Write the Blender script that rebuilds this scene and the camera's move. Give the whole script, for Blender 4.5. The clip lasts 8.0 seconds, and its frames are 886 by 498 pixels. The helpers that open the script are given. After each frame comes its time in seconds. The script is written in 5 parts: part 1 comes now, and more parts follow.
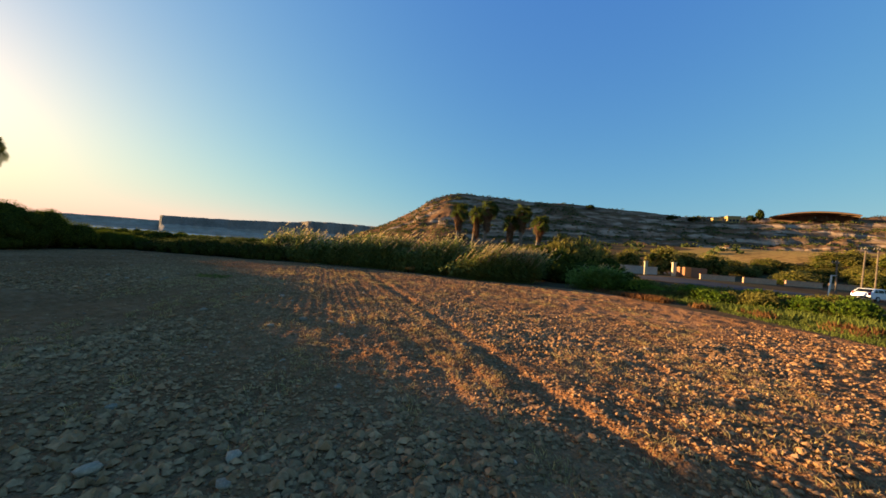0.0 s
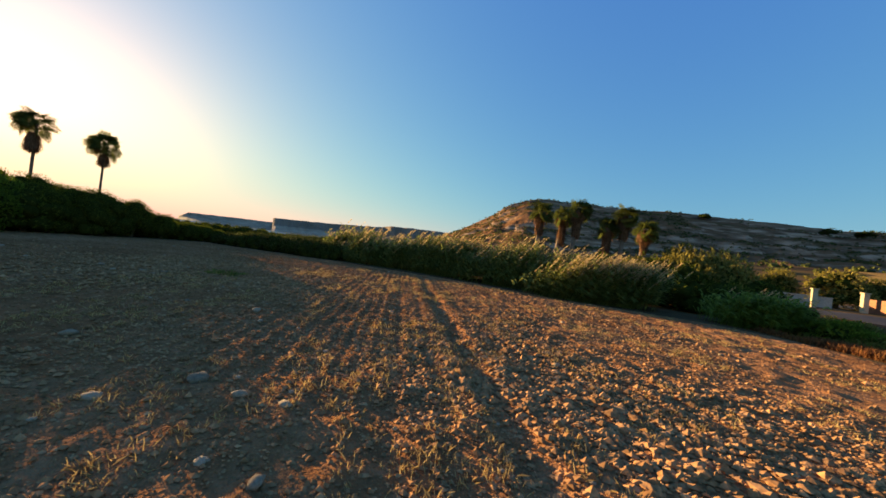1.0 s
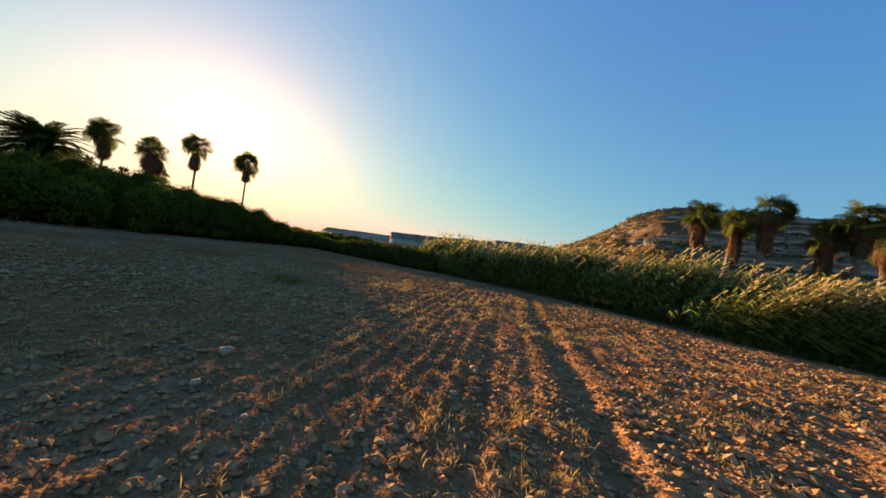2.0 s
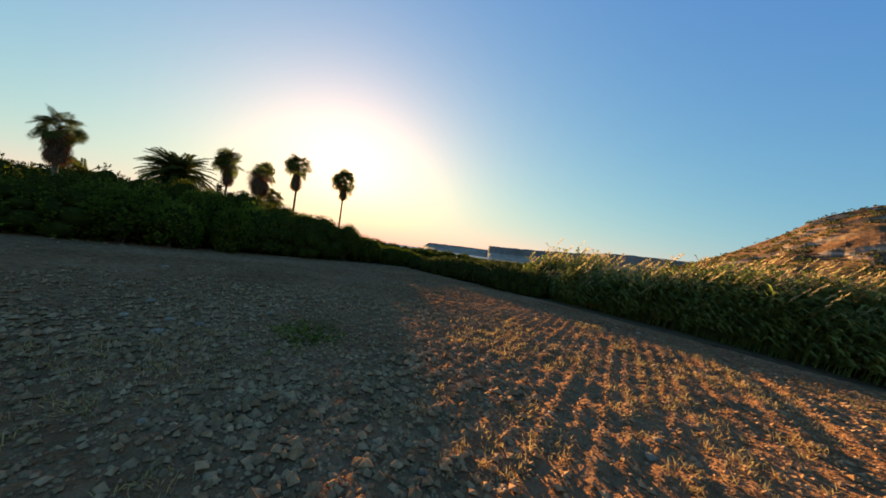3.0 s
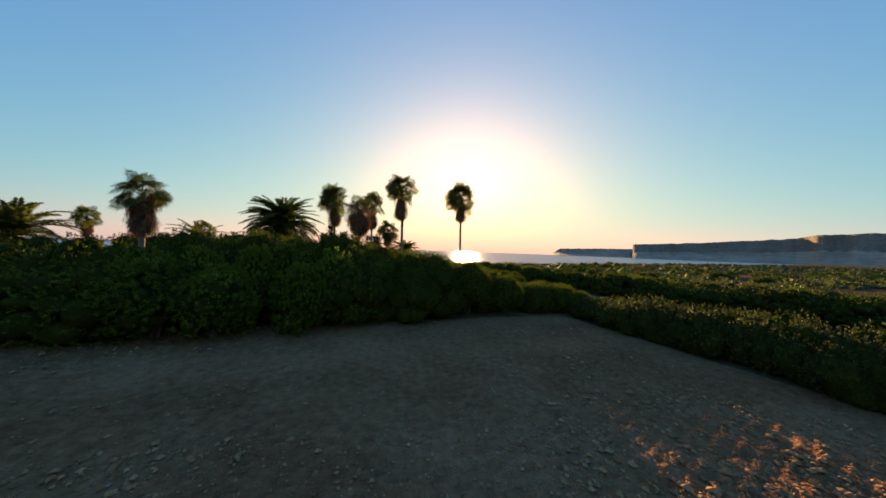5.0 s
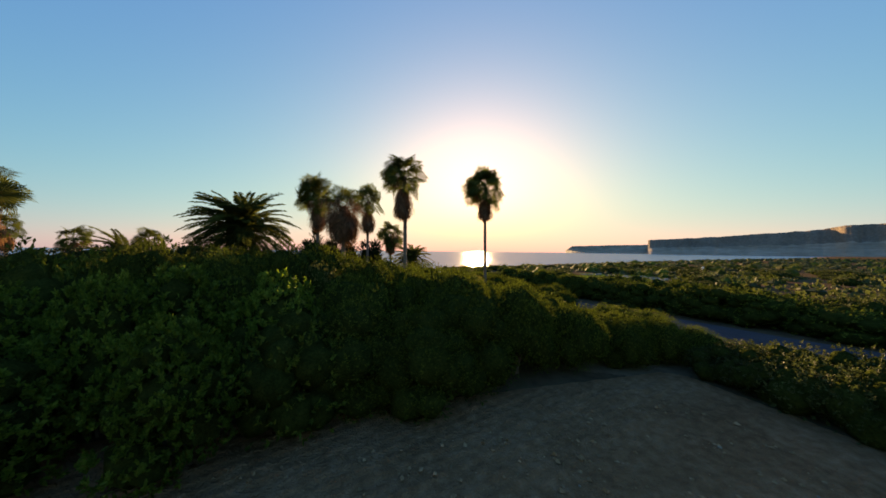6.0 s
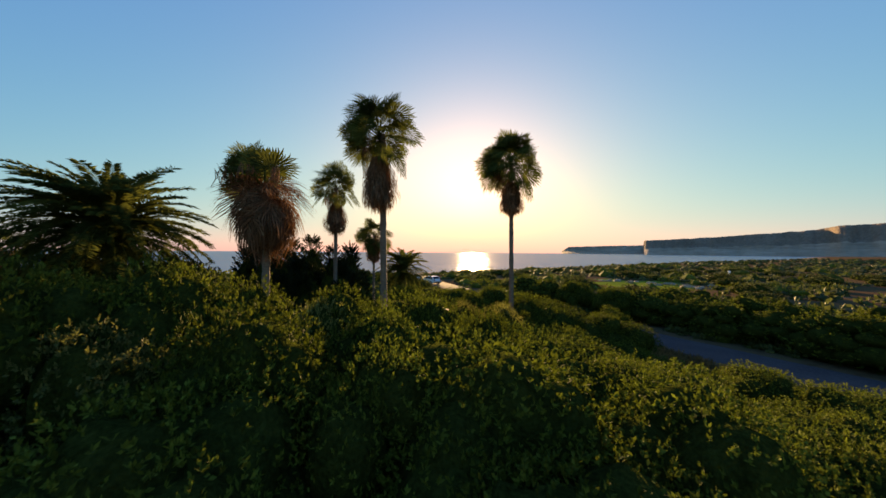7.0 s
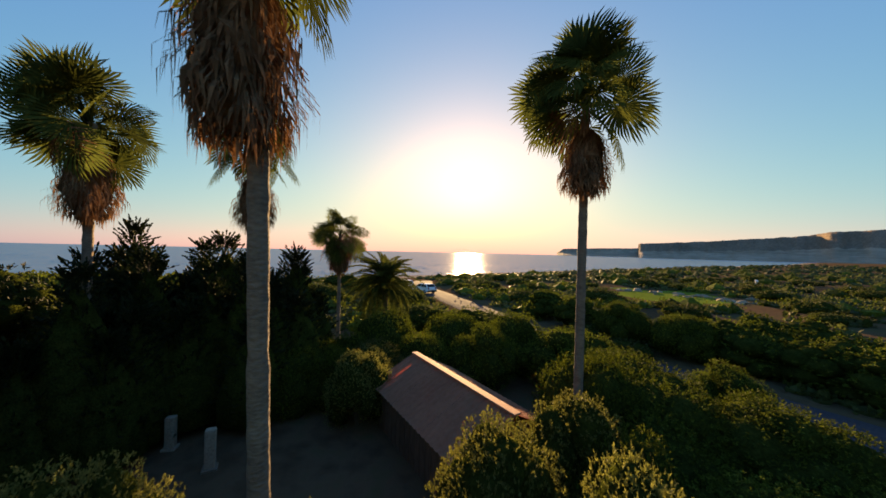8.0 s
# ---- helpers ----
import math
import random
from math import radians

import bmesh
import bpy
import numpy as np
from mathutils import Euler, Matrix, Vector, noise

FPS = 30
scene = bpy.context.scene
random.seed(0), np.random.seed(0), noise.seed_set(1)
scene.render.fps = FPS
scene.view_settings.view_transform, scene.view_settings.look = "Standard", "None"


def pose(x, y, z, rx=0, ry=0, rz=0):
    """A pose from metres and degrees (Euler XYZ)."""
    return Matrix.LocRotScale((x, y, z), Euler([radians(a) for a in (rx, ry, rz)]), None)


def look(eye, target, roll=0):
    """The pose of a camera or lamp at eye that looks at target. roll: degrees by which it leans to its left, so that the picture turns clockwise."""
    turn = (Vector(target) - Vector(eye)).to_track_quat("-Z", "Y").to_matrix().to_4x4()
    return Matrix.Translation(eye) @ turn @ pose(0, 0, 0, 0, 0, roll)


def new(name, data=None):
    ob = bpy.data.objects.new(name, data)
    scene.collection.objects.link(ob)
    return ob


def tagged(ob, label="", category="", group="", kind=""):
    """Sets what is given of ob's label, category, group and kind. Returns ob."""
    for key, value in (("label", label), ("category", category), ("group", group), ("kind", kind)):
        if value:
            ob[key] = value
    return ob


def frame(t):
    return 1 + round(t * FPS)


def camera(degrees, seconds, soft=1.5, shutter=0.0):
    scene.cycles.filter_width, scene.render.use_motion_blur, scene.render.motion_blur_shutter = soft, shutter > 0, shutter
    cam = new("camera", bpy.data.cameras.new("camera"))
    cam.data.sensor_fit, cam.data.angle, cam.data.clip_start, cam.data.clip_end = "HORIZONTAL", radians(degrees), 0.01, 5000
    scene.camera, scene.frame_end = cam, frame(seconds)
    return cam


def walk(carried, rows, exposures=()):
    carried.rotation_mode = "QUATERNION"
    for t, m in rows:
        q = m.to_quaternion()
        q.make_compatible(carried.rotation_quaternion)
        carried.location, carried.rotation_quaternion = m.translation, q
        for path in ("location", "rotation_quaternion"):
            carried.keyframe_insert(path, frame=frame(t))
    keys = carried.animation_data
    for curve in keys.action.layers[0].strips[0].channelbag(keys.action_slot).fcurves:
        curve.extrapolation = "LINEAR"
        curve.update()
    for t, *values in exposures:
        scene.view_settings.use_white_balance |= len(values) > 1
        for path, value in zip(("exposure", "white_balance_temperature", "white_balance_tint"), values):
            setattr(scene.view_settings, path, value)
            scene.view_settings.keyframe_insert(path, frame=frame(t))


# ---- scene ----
# ---------------------------------------------------------------- camera
cam = camera(107.9, 8.0, soft=1.6, shutter=0.04)
# seconds, x, y, z, yaw, pitch, roll
ROWS = [
    (0.0, 0.000, -0.000, 2.860, 0.00, 0.46, -4.38),
    (0.5, 0.393, 3.653, 2.730, 6.14, 0.69, -6.06),
    (1.0, 0.127, 7.250, 2.654, 13.42, 0.51, -7.16),
    (2.4, -3.300, 15.150, 2.350, 39.50, 0.33, -8.93),
    (3.0, -6.492, 18.503, 2.741, 49.53, 0.28, -8.33),
    (3.5, -9.271, 20.445, 3.135, 57.34, 0.30, -7.42),
    (4.0, -12.061, 22.051, 3.634, 63.70, 0.30, -5.59),
    (4.5, -15.422, 23.525, 4.271, 69.07, 0.25, -3.77),
    (5.0, -19.044, 24.464, 4.758, 71.99, 0.28, -1.99),
    (5.2, -20.700, 24.780, 4.917, 72.67, 0.27, -1.45),
    (6.3, -31.793, 27.581, 5.673, 73.93, 0.39, -0.52),
    (6.5, -33.680, 28.014, 5.770, 73.79, 0.47, -0.41),
    (7.0, -38.548, 29.209, 6.035, 73.23, 0.55, -0.41),
    (7.5, -42.861, 30.345, 6.246, 72.71, 0.55, -0.88),
    (8.0, -47.616, 31.768, 6.570, 72.42, 0.52, -1.32),
]
EXPOSURES = [(0.0, 1.97, 8750, 20), (2.5, 1.99, 9050, 21), (4.5, 1.98, 9350, 23), (8.0, 2.00, 9500, 25)]
walk(cam, [(t, pose(x, y, z, 90 + pitch, roll, yaw)) for t, x, y, z, yaw, pitch, roll in ROWS], EXPOSURES)

# ---------------------------------------------------------------- light
SUN_AZ, SUN_EL = 67.9, 6.2          # degrees, counted from +y towards -x
world = bpy.data.worlds.new("evening_sky")
scene.world = world
world.use_nodes = True
skies = []
for dust in (0.0, 10.0):            # clear air, and the haze that glows round the low sun
    sky = world.node_tree.nodes.new("ShaderNodeTexSky")
    sky.sky_type = "NISHITA"
    sky.sun_disc = False
    sky.sun_elevation, sky.sun_rotation = radians(SUN_EL), radians(-SUN_AZ)
    sky.altitude, sky.air_density, sky.dust_density, sky.ozone_density = 0, 1.3, dust, 1.0
    split = world.node_tree.nodes.new("ShaderNodeSeparateColor")
    world.node_tree.links.new(sky.outputs[0], split.inputs[0])
    skies.append(split)
background = world.node_tree.nodes["Background"]
join = world.node_tree.nodes.new("ShaderNodeCombineColor")


def sky_math(operation, a, b):
    step = world.node_tree.nodes.new("ShaderNodeMath")
    step.operation = operation
    for socket, value in zip(step.inputs, (a, b)):
        if isinstance(value, float):
            socket.default_value = value
        else:
            world.node_tree.links.new(value, socket)
    return step.outputs[0]


# each channel's contrast and gain of the clear air and of the haze
for channel, (clear_power, clear_gain, haze_power, haze_gain) in enumerate(((1.65, 0.0830, 1.0, 0.146), (0.76, 0.652, 1.0, 0.138), (0.2, 2.15, 1.6, 0.085))):
    clear, haze = (s.outputs[channel] for s in skies)
    clear = sky_math("MULTIPLY", sky_math("POWER", clear, clear_power), clear_gain)
    haze = sky_math("MULTIPLY", sky_math("POWER", haze, haze_power), haze_gain)
    world.node_tree.links.new(sky_math("ADD", clear, haze), join.inputs[channel])
world.node_tree.links.new(join.outputs[0], background.inputs[0])
background.inputs[1].default_value = 0.080

TO_SUN = Vector((-math.sin(radians(SUN_AZ)) * math.cos(radians(SUN_EL)),
                 math.cos(radians(SUN_AZ)) * math.cos(radians(SUN_EL)), math.sin(radians(SUN_EL))))
sun = new("sun", bpy.data.lights.new("sun", "SUN"))
sun.data.energy, sun.data.angle, sun.data.color = 4.3, radians(0.53), (1.0, 0.79, 0.44)
sun.matrix_world = look(TO_SUN * 60, (0, 0, 0))

# ---------------------------------------------------------------- materials


def surface(name, colours, scales=(0.5, 6.0), rough=0.9, bump=0.3, bump_size=20.0, depth=0.03,
            thin=0.0, vary=0.0, island=0.0, gloss=0.1, metal=0.0, stretch=(1, 1, 1)):
    """A material whose colour runs through colours by noise at two scales, with relief.
    thin: share of light that passes through; vary, island: brightness spread from object to object, piece to piece."""
    m = bpy.data.materials.new(name)
    m.use_nodes = True
    nt = m.node_tree
    n, link = nt.nodes, nt.links.new
    bsdf, out = n["Principled BSDF"], n["Material Output"]
    coord, mapping = n.new("ShaderNodeTexCoord"), n.new("ShaderNodeMapping")
    mapping.inputs["Scale"].default_value = stretch
    link(coord.outputs["Object"], mapping.inputs[0])
    big, small = n.new("ShaderNodeTexNoise"), n.new("ShaderNodeTexNoise")
    for tex, sc in ((big, scales[0]), (small, scales[1])):
        tex.inputs["Scale"].default_value, tex.inputs["Detail"].default_value = sc, 5
        link(mapping.outputs[0], tex.inputs[0])
    mix = n.new("ShaderNodeMath")
    mix.operation = "ADD"
    link(big.outputs[0], mix.inputs[0])
    link(small.outputs[0], mix.inputs[1])
    half = n.new("ShaderNodeMath")
    half.operation = "MULTIPLY"
    half.inputs[1].default_value = 0.5
    link(mix.outputs[0], half.inputs[0])
    ramp = n.new("ShaderNodeValToRGB")
    while len(ramp.color_ramp.elements) < len(colours):
        ramp.color_ramp.elements.new(0.5)
    for i, c in enumerate(colours):
        ramp.color_ramp.elements[i].position = 0.36 + 0.28 * i / max(1, len(colours) - 1)
        ramp.color_ramp.elements[i].color = (*c, 1)
    link(half.outputs[0], ramp.inputs[0])
    colour = ramp.outputs[0]
    for spread, node, socket in ((vary, "ShaderNodeObjectInfo", "Random"), (island, "ShaderNodeNewGeometry", "Random Per Island")):
        if spread:
            info, span = n.new(node), n.new("ShaderNodeMapRange")
            span.inputs[3].default_value, span.inputs[4].default_value = 1 - spread, 1 + spread
            link(info.outputs[socket], span.inputs[0])
            scale = n.new("ShaderNodeVectorMath")
            scale.operation = "SCALE"
            link(colour, scale.inputs[0])
            link(span.outputs[0], scale.inputs["Scale"])
            colour = scale.outputs[0]
    link(colour, bsdf.inputs["Base Color"])
    bsdf.inputs["Roughness"].default_value = rough
    bsdf.inputs["Metallic"].default_value = metal
    bsdf.inputs["Specular IOR Level"].default_value = gloss
    if bump:
        grain, relief = n.new("ShaderNodeTexNoise"), n.new("ShaderNodeBump")
        grain.inputs["Scale"].default_value, grain.inputs["Detail"].default_value = bump_size, 6
        link(mapping.outputs[0], grain.inputs[0])
        link(grain.outputs[0], relief.inputs["Height"])
        relief.inputs["Strength"].default_value, relief.inputs["Distance"].default_value = bump, depth
        link(relief.outputs[0], bsdf.inputs["Normal"])
    if thin:
        glow, blend = n.new("ShaderNodeBsdfTranslucent"), n.new("ShaderNodeMixShader")
        link(colour, glow.inputs[0])
        blend.inputs[0].default_value = thin
        link(bsdf.outputs[0], blend.inputs[1])
        link(glow.outputs[0], blend.inputs[2])
        link(blend.outputs[0], out.inputs[0])
    return m


SOIL = surface("tilled_soil", [(0.205, 0.089, 0.042), (0.300, 0.137, 0.066), (0.395, 0.195, 0.102)], (0.25, 3.0), 0.95, 1.0, 14.0, 0.14, gloss=0.0)
EARTH = surface("dry_earth", [(0.078, 0.045, 0.025), (0.125, 0.076, 0.042), (0.088, 0.074, 0.032)], (0.08, 1.2), 0.95, 0.6, 5.0, 0.06, gloss=0.0)
SAND = surface("beach_sand", [(0.26, 0.21, 0.155), (0.36, 0.29, 0.22)], (0.05, 1.0), 0.95, 0.3, 3.0, 0.05, gloss=0.0)
LAWN = surface("grass_ground", [(0.10, 0.15, 0.022), (0.17, 0.22, 0.035)], (0.1, 2.0), 0.9, 0.5, 8.0, 0.05, gloss=0.0)
PALE = surface("pale_dirt", [(0.115, 0.068, 0.038), (0.20, 0.125, 0.074)], (0.1, 2.0), 0.95, 0.4, 8.0, 0.04, gloss=0.0)
TARMAC = surface("asphalt", [(0.045, 0.045, 0.05), (0.075, 0.072, 0.075)], (0.4, 9.0), 0.97, 0.4, 60.0, 0.01, gloss=0.05)
# Both headland tones are lightened; distance haze is put into them.
CLIFF = surface("pale_cliff", [(0.25, 0.168, 0.110), (0.35, 0.245, 0.168), (0.45, 0.33, 0.24)], (0.004, 0.02), 0.95, 0.5, 0.06, 4.0, stretch=(1, 1, 7))
PLATEAU = surface("scrub_plateau", [(0.15, 0.11, 0.08), (0.27, 0.195, 0.145)], (0.01, 0.1), 0.95, 0.8, 0.12, 5.0)
STONE = surface("field_stone", [(0.20, 0.150, 0.102), (0.34, 0.268, 0.190)], (3.0, 18.0), 0.9, 0.5, 30.0, 0.01, vary=0.35)
CLOD = surface("soil_clod", [(0.225, 0.110, 0.051), (0.420, 0.228, 0.118)], (2.0, 14.0), 0.95, 0.5, 30.0, 0.01, island=0.3, gloss=0.0)
STRAW = surface("dry_straw", [(0.36, 0.24, 0.10), (0.50, 0.36, 0.17)], (2.0, 20.0), 0.8, 0, thin=0.35, island=0.35)
LEAF = surface("shrub_leaf", [(0.042, 0.057, 0.008), (0.080, 0.103, 0.014), (0.122, 0.147, 0.021)], (0.7, 5.0), 0.75, 0, thin=0.26, vary=0.25, island=0.45, gloss=0.05)
LEAF_BRIGHT = surface("young_shrub_leaf", [(0.066, 0.112, 0.013), (0.115, 0.180, 0.020), (0.185, 0.255, 0.032)], (0.7, 5.0), 0.6, 0, thin=0.55, vary=0.2, island=0.4, gloss=0.15)
LEAF_DRY = surface("olive_leaf", [(0.036, 0.050, 0.013), (0.080, 0.088, 0.026)], (0.7, 5.0), 0.6, 0, thin=0.32, vary=0.3, island=0.4)
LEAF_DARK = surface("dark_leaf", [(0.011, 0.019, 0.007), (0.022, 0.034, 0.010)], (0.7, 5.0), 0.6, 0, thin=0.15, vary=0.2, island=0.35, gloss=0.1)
# Paler copy of shrub_leaf: low sun is put into the colour.
LEAF_OLIVE_SUN = surface("olive_leaf_sun_tinted", [(0.085, 0.098, 0.024), (0.175, 0.165, 0.045)], (0.7, 5.0), 0.6, 0, thin=0.4, vary=0.3, island=0.4)
# Lit copy of olive_leaf: evening gold is put into the colour.
LEAF_SUN_GOLD = surface("olive_leaf_sun_gold", [(0.125, 0.115, 0.028), (0.250, 0.200, 0.052)], (0.7, 5.0), 0.6, 0, thin=0.4, vary=0.3, island=0.4, gloss=0.05)
DRYGRASS = surface("dry_grass_slope", [(0.20, 0.11, 0.04), (0.36, 0.21, 0.075), (0.24, 0.17, 0.05)], (0.06, 0.8), 0.95, 0.8, 2.5, 0.15, gloss=0.0)
# Shade between leaf clumps is put into this core's dark colour.
CORE = surface("shaded_core_leaves", [(0.018, 0.023, 0.005), (0.034, 0.043, 0.009), (0.052, 0.063, 0.013)], (2.5, 14.0), 0.95, 1.0, 16.0, 0.12, gloss=0.0)
REED = surface("cane_leaf", [(0.130, 0.160, 0.040), (0.255, 0.262, 0.070)], (0.3, 4.0), 0.6, 0, thin=0.5, island=0.4)
YOUNG_REED = surface("young_cane_leaf", [(0.10, 0.18, 0.030), (0.19, 0.28, 0.055)], (0.3, 4.0), 0.6, 0, thin=0.5, island=0.35)
PLUME = surface("cane_plume", [(0.42, 0.295, 0.135), (0.54, 0.405, 0.215)], (1.0, 9.0), 0.85, 0, thin=0.5, island=0.3)
FROND = surface("palm_leaf", [(0.047, 0.063, 0.016), (0.095, 0.110, 0.028)], (0.8, 6.0), 0.6, 0, thin=0.4, vary=0.3, island=0.2, gloss=0.0)
FROND_DEAD = surface("dead_palm_leaf", [(0.12, 0.060, 0.034), (0.24, 0.13, 0.075)], (1.5, 9.0), 0.9, 0, thin=0.2, island=0.45, gloss=0.0)
BARK = surface("palm_bark", [(0.12, 0.09, 0.07), (0.22, 0.175, 0.135)], (0.8, 8.0), 0.9, 0.9, 9.0, 0.04, stretch=(1, 1, 2.5))
WOOD = surface("shrub_wood", [(0.09, 0.065, 0.045), (0.17, 0.13, 0.09)], (1.0, 9.0), 0.9, 0.6, 20.0, 0.02)


def sea_material():
    m = bpy.data.materials.new("sea_water")
    m.use_nodes = True
    n, link = m.node_tree.nodes, m.node_tree.links.new
    bsdf = n["Principled BSDF"]
    bsdf.inputs["Base Color"].default_value = (0.030, 0.078, 0.125, 1)
    bsdf.inputs["Specular IOR Level"].default_value = 0.28
    bsdf.inputs["Roughness"].default_value = 0.16
    bsdf.inputs["IOR"].default_value = 1.33
    coord = n.new("ShaderNodeTexCoord")
    slope = None
    for size, steep in ((0.05, 0.45), (0.45, 1.1)):
        tex, span, scale = n.new("ShaderNodeTexNoise"), n.new("ShaderNodeVectorMath"), n.new("ShaderNodeVectorMath")
        tex.inputs["Scale"].default_value, tex.inputs["Detail"].default_value = size, 3
        link(coord.outputs["Object"], tex.inputs[0])
        span.operation, scale.operation = "SUBTRACT", "MULTIPLY"
        link(tex.outputs["Color"], span.inputs[0])
        span.inputs[1].default_value = (0.5, 0.5, 0.5)
        link(span.outputs[0], scale.inputs[0])
        scale.inputs[1].default_value = (steep, steep, 0)
        if slope is None:
            slope = scale
        else:
            both = n.new("ShaderNodeVectorMath")
            link(slope.outputs[0], both.inputs[0])
            link(scale.outputs[0], both.inputs[1])
            slope = both
    up, whole = n.new("ShaderNodeVectorMath"), n.new("ShaderNodeVectorMath")
    up.inputs[1].default_value = (0, 0, 1)
    link(slope.outputs[0], up.inputs[0])
    whole.operation = "NORMALIZE"
    link(up.outputs[0], whole.inputs[0])
    link(whole.outputs[0], bsdf.inputs["Normal"])
    deep, blend = n.new("ShaderNodeBsdfDiffuse"), n.new("ShaderNodeMixShader")
    deep.inputs[0].default_value = (0.085, 0.21, 0.33, 1)
    blend.inputs[0].default_value = 0.6
    link(bsdf.outputs[0], blend.inputs[1])
    link(deep.outputs[0], blend.inputs[2])
    link(blend.outputs[0], n["Material Output"].inputs[0])
    return m


SEA = sea_material()


def rock_material():
    """Brown scrubby soil where the hill is gentle, pale bedded limestone where it is steep."""
    m = bpy.data.materials.new("limestone_hill")
    m.use_nodes = True
    n, link = m.node_tree.nodes, m.node_tree.links.new
    bsdf = n["Principled BSDF"]
    bsdf.inputs["Roughness"].default_value = 0.95
    bsdf.inputs["Specular IOR Level"].default_value = 0.0
    coord, mapping = n.new("ShaderNodeTexCoord"), n.new("ShaderNodeMapping")
    mapping.inputs["Scale"].default_value = (0.35, 0.35, 2.4)
    link(coord.outputs["Object"], mapping.inputs[0])

    def noise_at(scale, vector, detail=6):
        tex = n.new("ShaderNodeTexNoise")
        tex.inputs["Scale"].default_value, tex.inputs["Detail"].default_value = scale, detail
        link(vector, tex.inputs[0])
        return tex.outputs[0]

    def ramp_of(value, stops):
        ramp = n.new("ShaderNodeValToRGB")
        while len(ramp.color_ramp.elements) < len(stops):
            ramp.color_ramp.elements.new(0.5)
        for e, (p, c) in zip(ramp.color_ramp.elements, stops):
            e.position, e.color = p, (*c, 1)
        link(value, ramp.inputs[0])
        return ramp.outputs[0]

    soil = ramp_of(noise_at(0.09, coord.outputs["Object"], 9), [(0.36, (0.085, 0.044, 0.025)), (0.5, (0.185, 0.096, 0.053)), (0.61, (0.115, 0.070, 0.034))])
    stone = ramp_of(noise_at(0.35, mapping.outputs[0], 8), [(0.36, (0.125, 0.077, 0.050)), (0.5, (0.245, 0.160, 0.108)), (0.63, (0.42, 0.295, 0.21))])
    geo, split = n.new("ShaderNodeNewGeometry"), n.new("ShaderNodeSeparateXYZ")
    link(geo.outputs["Normal"], split.inputs[0])
    wobble = n.new("ShaderNodeMath")
    wobble.operation = "MULTIPLY_ADD"
    wobble.inputs[1].default_value = 0.55
    link(noise_at(0.16, mapping.outputs[0], 8), wobble.inputs[0])
    link(split.outputs[2], wobble.inputs[2])
    share = n.new("ShaderNodeMapRange")
    share.inputs[1].default_value, share.inputs[2].default_value = 1.01, 0.87
    link(wobble.outputs[0], share.inputs[0])
    mix = n.new("ShaderNodeMix")
    mix.data_type = "RGBA"
    link(share.outputs[0], mix.inputs[0])
    link(soil, mix.inputs[6])
    link(stone, mix.inputs[7])
    link(mix.outputs[2], bsdf.inputs["Base Color"])
    relief = n.new("ShaderNodeBump")
    relief.inputs["Strength"].default_value, relief.inputs["Distance"].default_value = 1.0, 0.9
    link(noise_at(0.7, mapping.outputs[0], 8), relief.inputs["Height"])
    link(relief.outputs[0], bsdf.inputs["Normal"])
    return m


ROCK = rock_material()

# ---------------------------------------------------------------- geometry helpers
rng = np.random.default_rng(7)


def lattice(ix, iy, seed):
    h = (ix.astype(np.int64) * 374761393 + iy.astype(np.int64) * 668265263 + seed * 144665) & 0x7FFFFFFF
    h = ((h ^ (h >> 13)) * 1274126177) & 0x7FFFFFFF
    return ((h ^ (h >> 16)) & 0xFFFF) / 65535.0


def value_noise(x, y, seed=0):
    x, y = np.asarray(x, float), np.asarray(y, float)
    ix, iy = np.floor(x), np.floor(y)
    u, v = x - ix, y - iy
    u, v = u * u * (3 - 2 * u), v * v * (3 - 2 * v)
    a, b = lattice(ix, iy, seed), lattice(ix + 1, iy, seed)
    c, d = lattice(ix, iy + 1, seed), lattice(ix + 1, iy + 1, seed)
    return (a * (1 - u) + b * u) * (1 - v) + (c * (1 - u) + d * u) * v


def fbm(x, y, octaves=4, seed=0):
    total, amp = 0.0, 0.5
    for k in range(octaves):
        total = total + amp * (value_noise(x * 2 ** k, y * 2 ** k, seed + k) - 0.5)
        amp *= 0.5
    return total


def ramp01(v, a, b):
    t = np.clip((np.asarray(v, float) - a) / (b - a), 0, 1)
    return t * t * (3 - 2 * t)


def mesh_of(name, verts, groups, smooth=False):
    """A mesh from an array of corners and (faces, material number) groups; all faces of a group have as many corners."""
    me = bpy.data.meshes.new(name)
    verts = np.asarray(verts, np.float32)
    groups = [(np.asarray(f, np.int32), k) for f, k in groups if len(f)]
    me.vertices.add(len(verts))
    me.vertices.foreach_set("co", verts.ravel())
    corners = np.concatenate([f.ravel() for f, _ in groups])
    sizes = np.concatenate([np.full(len(f), f.shape[1], np.int32) for f, _ in groups])
    me.loops.add(len(corners))
    me.loops.foreach_set("vertex_index", corners)
    me.polygons.add(len(sizes))
    me.polygons.foreach_set("loop_start", np.concatenate([[0], np.cumsum(sizes)[:-1]]).astype(np.int32))
    me.polygons.foreach_set("material_index", np.concatenate([np.full(len(f), k, np.int32) for f, k in groups]))
    me.polygons.foreach_set("use_smooth", np.full(len(sizes), smooth))
    me.update(calc_edges=True)
    me.validate()
    return me


def solid(name, me, materials, parent=None, label=""):
    for m in materials:
        if len(me.materials) < len(materials):
            me.materials.append(m)
    ob = new(name, me)
    if parent is not None:
        ob.parent = parent
    if label:
        ob["label"] = label
    return ob


def part(name, bm, material, parent, label=""):
    """Links a bmesh as one mesh object under a thing or part."""
    me = bpy.data.meshes.new(name)
    bm.to_mesh(me)
    bm.free()
    return solid(name, me, [material], parent, label)


